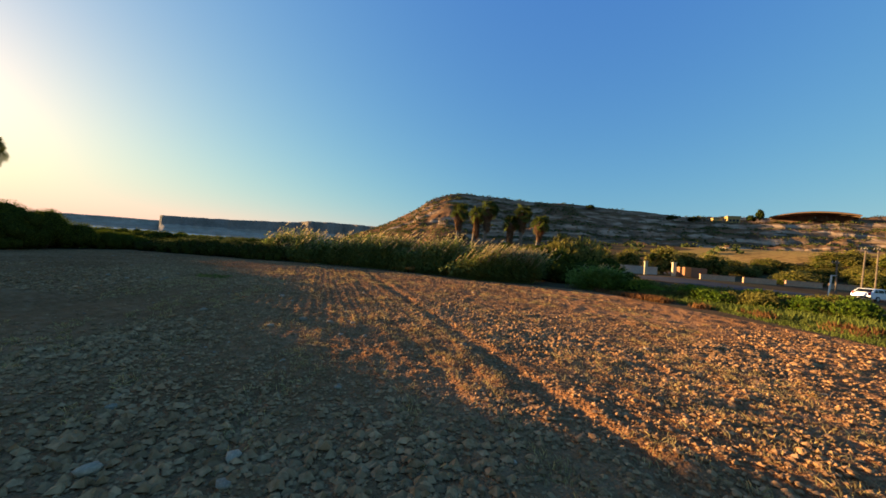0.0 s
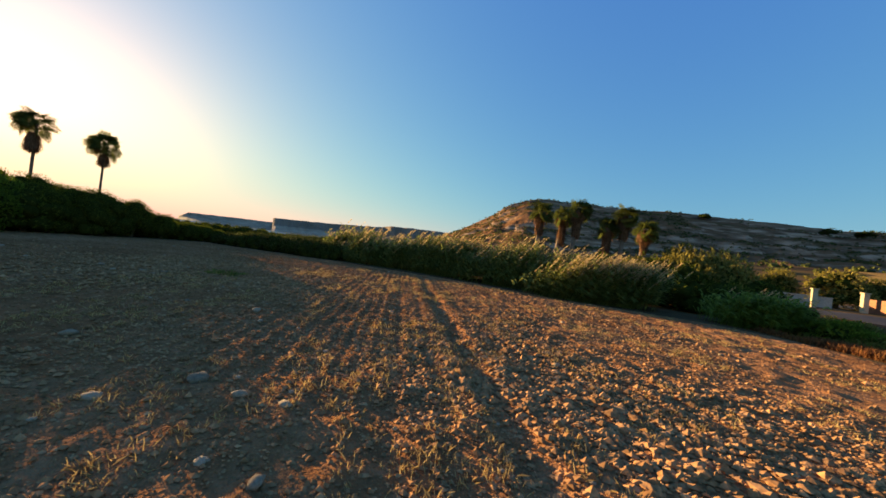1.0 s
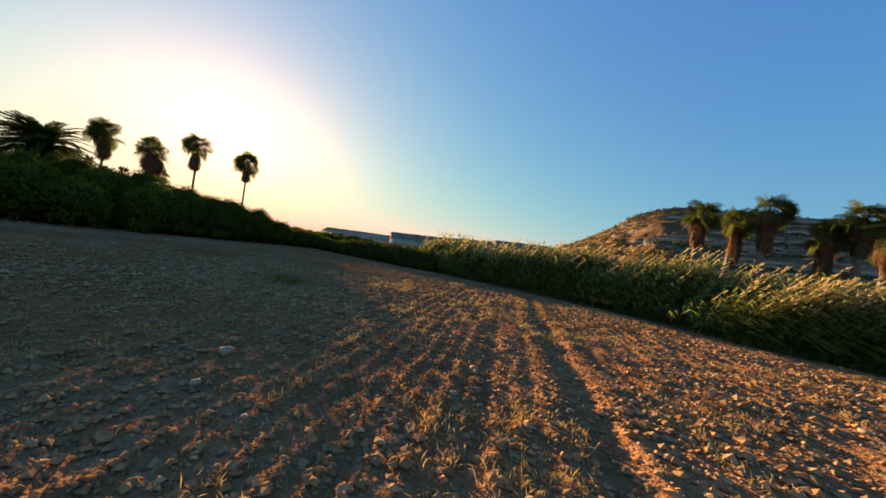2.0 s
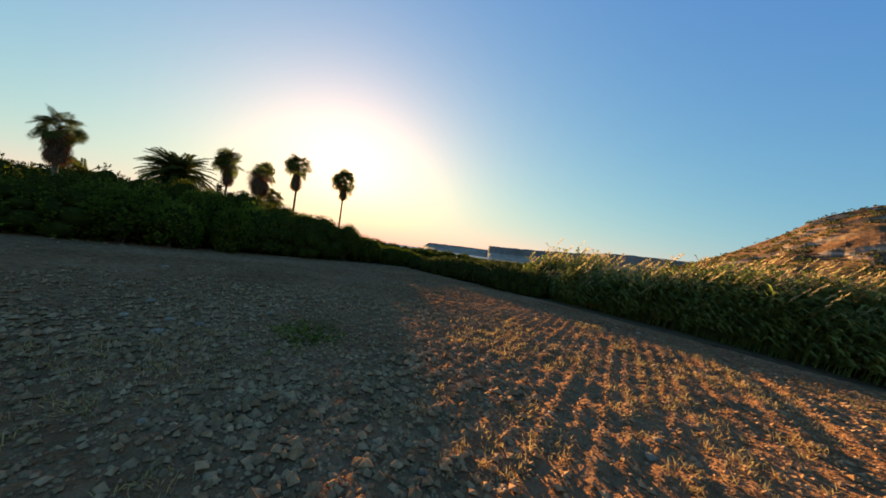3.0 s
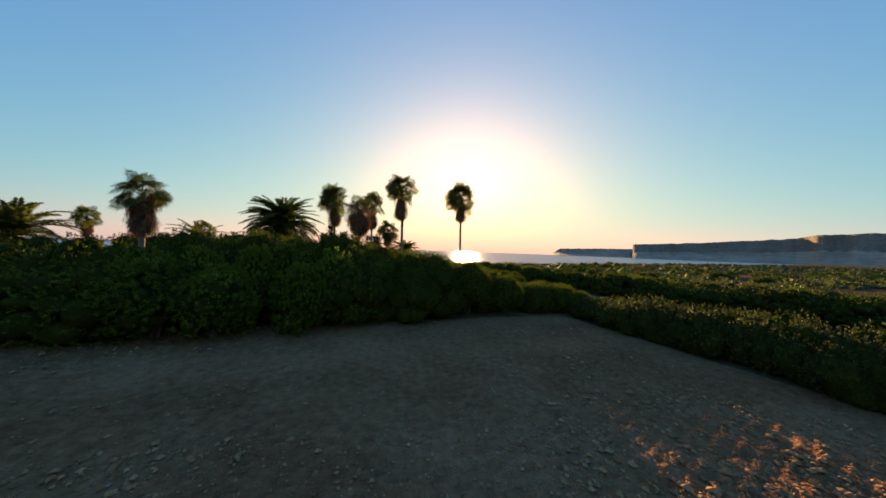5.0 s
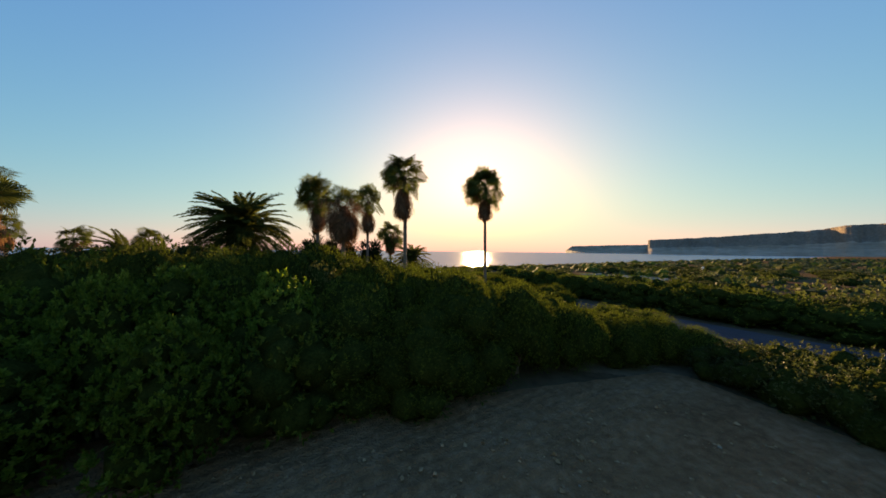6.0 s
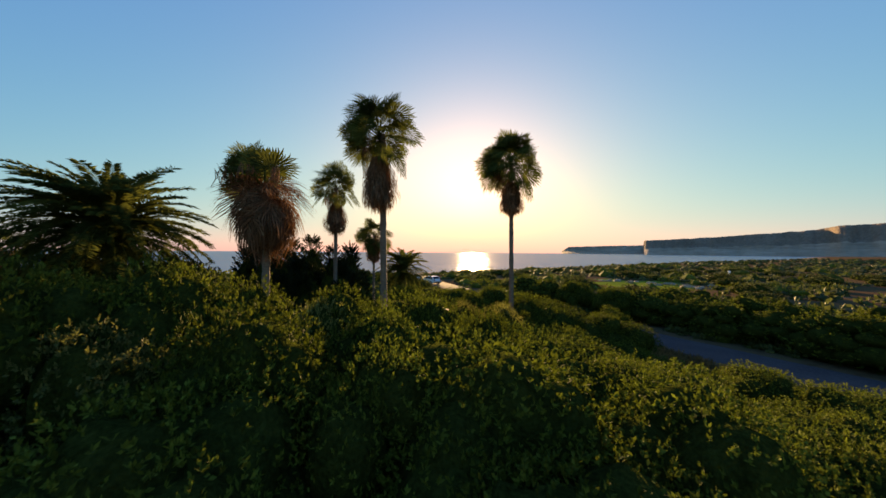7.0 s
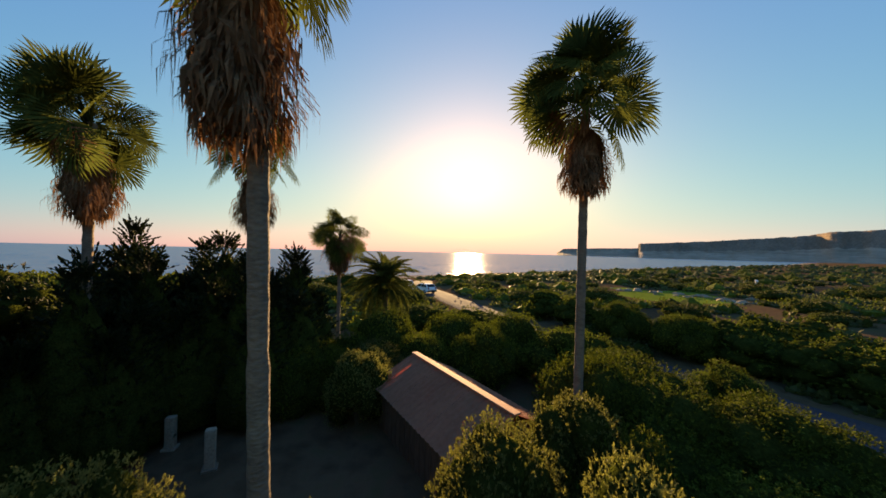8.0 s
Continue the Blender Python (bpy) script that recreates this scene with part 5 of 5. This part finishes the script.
def tuft_mass(name, seed, count, spots, blades, tall, wide, material, label, category, flop=0.6):
    """Grass, straw or weeds: many bent blades as one mesh."""
    r = np.random.default_rng(seed)
    x, y, s = spots(r, count)
    n = len(x)
    foot = np.repeat(np.stack([x, y, height(x, y) - 0.02], 1), blades, 0)
    m = n * blades
    sc = np.repeat(s, blades)
    foot[:, :2] += r.normal(0, 0.45, (m, 2)) * (tall * sc)[:, None]
    a = r.uniform(0, 2 * math.pi, m)
    lean = r.uniform(0.1, flop, m)
    H = tall * sc * r.uniform(0.6, 1.2, m)
    d = np.stack([np.cos(a) * lean, np.sin(a) * lean, np.sqrt(1 - np.minimum(lean, 0.98) ** 2)], 1)
    side = np.stack([-np.sin(a), np.cos(a), 0 * a], 1) * (wide * (0.6 + 0.8 * r.random(m)))[:, None]
    mid = foot + d * (H * 0.55)[:, None]
    tip = foot + d * H[:, None] + np.stack([np.cos(a), np.sin(a), -0.6 + 0 * a], 1) * (0.25 * H * lean)[:, None]
    v = np.stack([foot - side * 0.6, foot + side * 0.6, mid + side, tip, mid - side], 1).reshape(-1, 3)
    f = np.arange(5 * m).reshape(m, 5)
    tagged(solid(name, mesh_of(name, v, [(f, 0)]), [material]), label, category, kind="stuff")


WEED = surface("green_weed", [(0.10, 0.13, 0.03), (0.20, 0.22, 0.05)], (0.5, 4.0), 0.7, 0, thin=0.4, island=0.4)
BROWNWEED = surface("brown_weed", [(0.12, 0.07, 0.03), (0.24, 0.15, 0.06)], (0.5, 4.0), 0.8, 0, thin=0.35, island=0.4)
RUST = surface("rust_red_weed", [(0.17, 0.062, 0.030), (0.28, 0.135, 0.048)], (0.5, 4.0), 0.8, 0, thin=0.4, island=0.4)


def edge_line(r, n, a, b):
    q = r.random(n)
    return 16.8 + 6.4 * q + r.uniform(a, b, n), 33.5 - 16.5 * q + r.uniform(a, b, n) * 0.6


def green_edge(r, n):
    x, y = edge_line(r, n, 0.6, 5.5)
    return x, y, r.uniform(0.5, 1.3, n)


def rust_edge(r, n):
    x, y = edge_line(r, n, -1.2, 1.4)
    keep = fbm(x / 2.5, y / 2.5, 2, 171) > -0.02
    return x[keep], y[keep], r.uniform(0.4, 1.0, keep.sum())


def straw_spots(r, n):
    x, y = r.uniform(-16, 14, n), r.uniform(2, 36, n)
    p, q = x * FURROW[0] + y * FURROW[1], y * FURROW[0] - x * FURROW[1]
    keep = (fbm(p / 0.8, q / 2.5, 2, 131) + 0.4 * fbm(x / 6, y / 6, 2, 133) > 0.06) & (in_field(x, y) > 0.9)
    return x[keep], y[keep], r.uniform(0.5, 1.2, keep.sum())


tuft_mass("weeds", 901, 1500, green_edge, 9, 0.6, 0.03, WEED, "tangled green weeds along the field edge", "weeds")
tuft_mass("weeds", 902, 3000, rust_edge, 9, 0.55, 0.028, RUST, "rust-red dry weeds at the field edge", "weeds")
tuft_mass("grass", 904, 1600, lambda r, n: (r.uniform(20.5, 25, n), r.uniform(9, 27, n), r.uniform(0.5, 1.2, n)), 9, 0.3, 0.012, WEED, "rough green grass beside the field", "grass")
tuft_mass("weeds", 905, 1500, lambda r, n: (r.uniform(-62, -41.5, n), r.uniform(46.0, 48.4, n), r.uniform(0.4, 1.1, n)), 9, 0.45, 0.02, BROWNWEED, "brown dry weeds along the road verge", "weeds")
tuft_mass("weeds", 906, 130, lambda r, n: (r.normal(-15.2, 0.55, n), r.normal(21.6, 0.5, n), r.uniform(0.4, 1.1, n)), 8, 0.16, 0.02, WEED, "patch of low green weeds in the stony field", "weeds", 0.9)
tuft_mass("straw", 903, 21000, straw_spots, 8, 0.15, 0.006, STRAW, "dry straw stubble in the tilled field", "straw", 0.95)

# ---------------------------------------------------------------- stones and clods of the field


def lump_mesh(name, seed, flat=0.7):
    bm = bmesh.new()
    bmesh.ops.create_icosphere(bm, subdivisions=1, radius=1)
    r = np.random.default_rng(seed)
    for v in bm.verts:
        v.co = v.co * r.uniform(0.72, 1.15)
        v.co.z *= flat
    v, f = np.array([v.co for v in bm.verts]), np.array([[q.index for q in f.verts] for f in bm.faces])
    bm.free()
    return v, f


def build_clods(seed, name, count, spots, fine, coarse=1.0):
    """Clods heaped on the tilth as one mesh; fine ones have twenty faces, the rest eight."""
    r = np.random.default_rng(seed)
    if fine:
        v, f = lump_mesh("clod", 3, 0.75)
    else:
        v = np.array([(1, 0, 0), (-0.3, 0.9, 0), (-0.9, -0.2, 0), (0.1, -1, 0), (0.1, 0.2, 0.8), (0, 0, -0.6)])
        f = np.array([(0, 1, 4), (1, 2, 4), (2, 3, 4), (3, 0, 4), (1, 0, 5), (2, 1, 5), (3, 2, 5), (0, 3, 5)])
    x, y = spots(r, count)
    keep = in_field(x, y) > 0.9
    x, y = x[keep], y[keep]
    n = len(x)
    s = coarse * (0.020 + 0.058 * r.random(n) ** 4)
    rough = ramp01(fbm(x / 4, y / 4, 2, 141), -0.1, 0.2)
    s = s * (0.75 + 0.55 * rough)
    a = r.uniform(0, 2 * math.pi, n)
    ca, sa = np.cos(a), np.sin(a)
    tall = r.uniform(0.6, 1.15, n)
    wob = r.uniform(0.72, 1.28, (n, len(v)))
    P = v[None] * wob[:, :, None]
    X = (P[:, :, 0] * ca[:, None] - P[:, :, 1] * sa[:, None]) * s[:, None] * 1.25 + x[:, None]
    Y = (P[:, :, 0] * sa[:, None] + P[:, :, 1] * ca[:, None]) * s[:, None] + y[:, None]
    Z = P[:, :, 2] * (s * tall)[:, None] + (height(x, y) + 0.25 * s)[:, None]
    faces = (f[None] + (np.arange(n) * len(v))[:, None, None]).reshape(-1, 3)
    me = mesh_of(name, np.stack([X, Y, Z], -1).reshape(-1, 3), [(faces, 0)])
    tagged(solid(name, me, [CLOD]), "crumbly brown soil clods and pebbles", "clods", kind="stuff")


build_clods(55, "clods", 10000, lambda r, n: (r.uniform(-12, 3, n), 2 + 12 * r.random(n) ** 1.3), False, 0.8)
build_clods(60, "clods", 13000, lambda r, n: (r.uniform(2, 19, n), 2 + 15 * r.random(n) ** 1.2), True, 1.15)
build_clods(57, "clods", 7000, lambda r, n: (r.uniform(-24, -6, n), r.uniform(17, 30, n)), False, 0.9)
build_clods(62, "clods", 44000, lambda r, n: (r.uniform(-9, 11, n), 3 + 12.5 * r.random(n)), False, 1.0)
build_clods(59, "clods", 9000, lambda r, n: (r.uniform(-14, 5, n), r.uniform(12, 22, n)), False, 1.1)
build_clods(61, "clods", 26000, lambda r, n: (r.uniform(-28, -3, n), r.uniform(16, 39, n)), False, 0.95)
build_clods(63, "clods", 40000, lambda r, n: (r.uniform(-24, 8, n), r.uniform(13, 36, n)), False, 1.15)
build_clods(58, "clods", 16000, lambda r, n: (r.uniform(-38, 21, n), 13 + 26 * r.random(n)), False, 1.25)
def build_stones():
    r = np.random.default_rng(56)
    kinds = []
    for k in range(6):
        v, f = lump_mesh("stone", 60 + k, 0.62)
        kinds.append(mesh_of("stone", v, [(f, 0)], True))
    # pale stones that stand out, with their widths
    known = ((-4.84, 11.64, 0.40), (-3.82, 11.47, 0.26), (-3.01, 11.51, 0.24), (-8.74, 12.05, 0.36), (-15.95, 18.55, 0.42), (-17.41, 17.93, 0.32), (-16.43, 19.37, 0.30), (-18.9, 18.35, 0.33), (-16.94, 18.8, 0.3), (-2.47, 4.14, 0.27), (-1.89, 6.47, 0.2), (-5.08, 5.18, 0.25), (-2.27, 3.67, 0.24), (-3.87, 3.72, 0.28), (-26.86, 18.59, 0.4), (-7.77, 15.93, 0.36))
    for k in range(300):
        if k < len(known):
            x, y, s = known[k]
            s *= 0.4
        else:
            x, y = (r.uniform(-12, 12), r.uniform(3, 26)) if k < 180 else (r.uniform(-36, -8), r.uniform(14, 38))
            s = 0.04 + 0.07 * r.random() ** 4
        ob = solid("stone", kinds[k % 6], [STONE], ground)
        ob.matrix_world = Matrix.LocRotScale((x, y, float(height(x, y)) + 0.25 * s), Euler((0, 0, r.uniform(0, 6.28))), (s * 1.25, s, s))


# ---------------------------------------------------------------- yard: shed, wall posts


def shed(x, y, turn, long, half, eave, ridge):
    """A gabled shed along its own x, with ribbed roof sheets and board walls."""
    ob = stand("shed", x, y, turn, "low shed with a red-brown ribbed sheet roof", "shed")
    wide = half - 0.25
    for side in (-1, 1):
        wall = part("long_wall", block((long - 0.5, 0.06, eave), (0, side * wide, eave / 2), 0.01), BOARD, ob, "dark reddish timber wall")
        for k in range(16):
            px = -long / 2 + 0.4 + k * (long - 0.8) / 15
            part("board", block((0.26, 0.03, eave - 0.05), (px, side * (wide + 0.035), eave / 2), 0.006), BOARD, wall)
        slope = math.hypot(half, ridge - eave)
        ang = math.atan2(ridge - eave, half)
        sheets = 6
        for k in range(sheets):
            bm = bmesh.new()
            n, w = 24, long / sheets
            rows = []
            for q in (0.0, 1.0):
                ring = []
                for j in range(n + 1):
                    px = -long / 2 + w * k + w * j / n
                    zz = 0.018 * math.sin(2 * math.pi * j / 6) + 0.004 * (k % 2)
                    ring.append((px, side * (half * (1 - q) + 0.02), eave + (ridge - eave) * q + zz + 0.04))
                rows.append([bm.verts.new(p) for p in ring])
            for j in range(n):
                bm.faces.new((rows[0][j], rows[0][j + 1], rows[1][j + 1], rows[1][j]) if side < 0 else (rows[0][j + 1], rows[0][j], rows[1][j], rows[1][j + 1]))
            bmesh.ops.solidify(bm, geom=bm.faces[:], thickness=0.012)
            part("roof_sheet", bm, SHEET, ob)
        part("barge_board", block((0.05, slope + 0.05, 0.12), (0, 0, 0), 0.01), BOARD, ob).matrix_local = Matrix.Translation((-long / 2 - 0.02, side * half / 2, (eave + ridge) / 2)) @ Matrix.Rotation(-side * ang, 4, "X")
    for end in (-1, 1):
        bm = bmesh.new()
        vs = [bm.verts.new((end * (long / 2 - 0.25), yy, zz)) for yy, zz in ((-wide, 0), (wide, 0), (wide, eave), (0, ridge - 0.04), (-wide, eave))]
        bmesh.ops.solidify(bm, geom=[bm.faces.new(vs)], thickness=0.06)
        part("gable_wall", bm, BOARD, ob)
    part("ridge_cap", block((long + 0.04, 0.26, 0.05), (0, 0, ridge + 0.075), 0.02), SHEET, ob)
    return ob


shed(-57.95, 35.55, 14.6, 5.9, 1.85, 1.5, 2.4)


def wall_post(x, y, tall, turn):
    ob = stand("gate_post", x, y, turn, "short weathered concrete post beside the yard path", "post", "posts of the yard path")
    part("shaft", block((0.24, 0.28, tall), (0, 0, tall / 2), 0.04), STONE, ob)
    part("base", block((0.36, 0.4, 0.12), (0, 0, 0.06), 0.02), STONE, ob)


wall_post(-58.9, 28.2, 1.25, 10)
wall_post(-60.4, 26.6, 1.1, -5)
car(-97.5, 44.6, 200, "pale car parked where the road meets the beach")
car(-104.5, 43.0, 185, "pale car parked at the edge of the beach")


def lounger(x, y, turn):
    ob = stand("bench", x, y, turn, "white slatted bench with a raised back on the scrub", "bench")
    for k in range(5):
        part("seat_slat", block((2.0, 0.11, 0.05), (0.2, -0.3 + 0.15 * k, 0.62), 0.01), WHITE, ob)
        part("back_slat", block((0.06, 0.11, 1.0), (-0.95, -0.3 + 0.15 * k, 1.1), 0.01), WHITE, ob)
    for px in (-0.8, 1.1):
        for py in (-0.3, 0.3):
            part("leg", block((0.09, 0.09, 0.62), (px, py, 0.3), 0.01), WHITE, ob)


def marker(x, y):
    ob = stand("marker_post", x, y, 0, "short white marker post with a round head", "post")
    part("post", rod((0, 0, 0), (0, 0, 1.0), 0.22, 0.16), WHITE, ob)
    bm = bmesh.new()
    bmesh.ops.create_uvsphere(bm, u_segments=14, v_segments=8, radius=0.32, matrix=Matrix.Translation((0.1, 0, 1.45)))
    part("head", bm, WHITE, ob)


def boulder(x, y, size, seed):
    r = np.random.default_rng(seed)
    ob = stand("boulder", x, y, r.uniform(0, 360), "pale weathered limestone boulder on the coastal flat", "rock", "boulders beside the track", 0.1)
    bm = bmesh.new()
    bmesh.ops.create_icosphere(bm, subdivisions=2, radius=1)
    for v in bm.verts:
        n = 0.75 + 0.5 * noise.noise(v.co * 1.3 + Vector((seed, 0, 0)))
        v.co = Vector((v.co.x * 1.4, v.co.y, v.co.z * 0.6)) * (n * size)
    part("rock", bm, STONE, ob)


r_rock = np.random.default_rng(88)
for k in range(34):
    q = r_rock.random()
    boulder(-101 + 24 * q + r_rock.normal(0, 1.2), 86 + 6 * q + r_rock.normal(0, 2.2), r_rock.uniform(0.35, 1.1), k)
lounger(-82.5, 126.5, 20)
marker(-98.0, 125.6)

# ---------------------------------------------------------------- on the hill


def shelter(x, y, z, turn):
    """A long shallow vault of timber arches over a dig."""
    ob = new("vaulted_shelter")
    ob.matrix_world = pose(x, y, z, 0, 0, turn)
    tagged(ob, "long low arched timber shelter roof on the hilltop", "shelter")
    n, long, rise = 26, 25.0, 1.9
    arc = lambda q: (-long / 2 + long * q, rise * math.sin(math.pi * q) ** 0.8)
    bm = bmesh.new()
    rows = []
    for yy in (-7, 7):
        rows.append([bm.verts.new((arc(k / n)[0], yy, arc(k / n)[1] + 0.35)) for k in range(n + 1)])
    for k in range(n):
        bm.faces.new((rows[0][k], rows[0][k + 1], rows[1][k + 1], rows[1][k]))
    bmesh.ops.solidify(bm, geom=bm.faces[:], thickness=0.4)
    part("roof", bm, OCHRE, ob)
    for j in range(4):
        bm = bmesh.new()
        for k in range(n):
            (xa, za), (xb, zb) = arc(k / n), arc((k + 1) / n)
            rod((xa, -7 + 4.6 * j, za), (xb, -7 + 4.6 * j, zb), 0.22, 0.22, 6, bm)
        part("arch", bm, OCHRE, ob)
    # Dark panels added under the vault, coloured as its shaded inside.
    for k in range(2, n - 2):
        xa, za = arc(k / n)[0], min(arc(k / n)[1], arc((k + 1) / n)[1])
        part("shade_panel", block((long / n - 0.03, 0.3, za + 2.2), (xa + long / n / 2, 2.0, (za - 2.2) / 2 + 0.05), 0.02), BOARD, ob)


def hill_place(az, r):
    return -math.sin(radians(az)) * r, math.cos(radians(az)) * r


sx, sy = hill_place(-48.6, 206)
shelter(sx, sy, 2.86 + 206 * math.tan(radians(7.1)), -48)


def hill_house(az, r, el, size):
    hx, hy = hill_place(az, r)
    ob = new("house")
    ob.matrix_world = pose(hx, hy, 2.86 + r * math.tan(radians(el)) - 2.6, 0, 0, az + 20)
    tagged(ob, "small flat-roofed cream house on the hilltop", "house", "houses on the hilltop")
    part("wall", block((size, size * 0.7, 4.2), (0, 0, 2.1), 0.05), SANDY, ob)
    part("roof", block((size + 0.4, size * 0.7 + 0.4, 0.3), (0, 0, 4.35), 0.04), SANDY, ob)
    for k in (-1, 0, 1):
        part("window", block((0.9, 0.1, 1.1), (k * size * 0.28, -size * 0.35 - 0.03, 2.5), 0.02), GLASS, ob)


hill_house(-41.6, 196, 7.0, 4.6)
hill_house(-40.0, 195, 6.8, 3.4)
for k, (az, r, el, wide, tall) in enumerate(((-44.2, 198, 7.3, 1.5, 5.5), (-35, 186, 7.4, 2.4, 2.6), (-43.4, 197, 7.2, 1.8, 3.0), (-24, 180, 9.0, 2.2, 2.4), (-37.5, 190, 7.3, 2.6, 2.2))):
    hx, hy = hill_place(az, r)
    ob = plant(DARK[k % 2], hx, hy, wide, tall, k, "shrubs on the hilltop")
    ob.location.z = 2.86 + r * math.tan(radians(el)) - 1.2

build_stones()
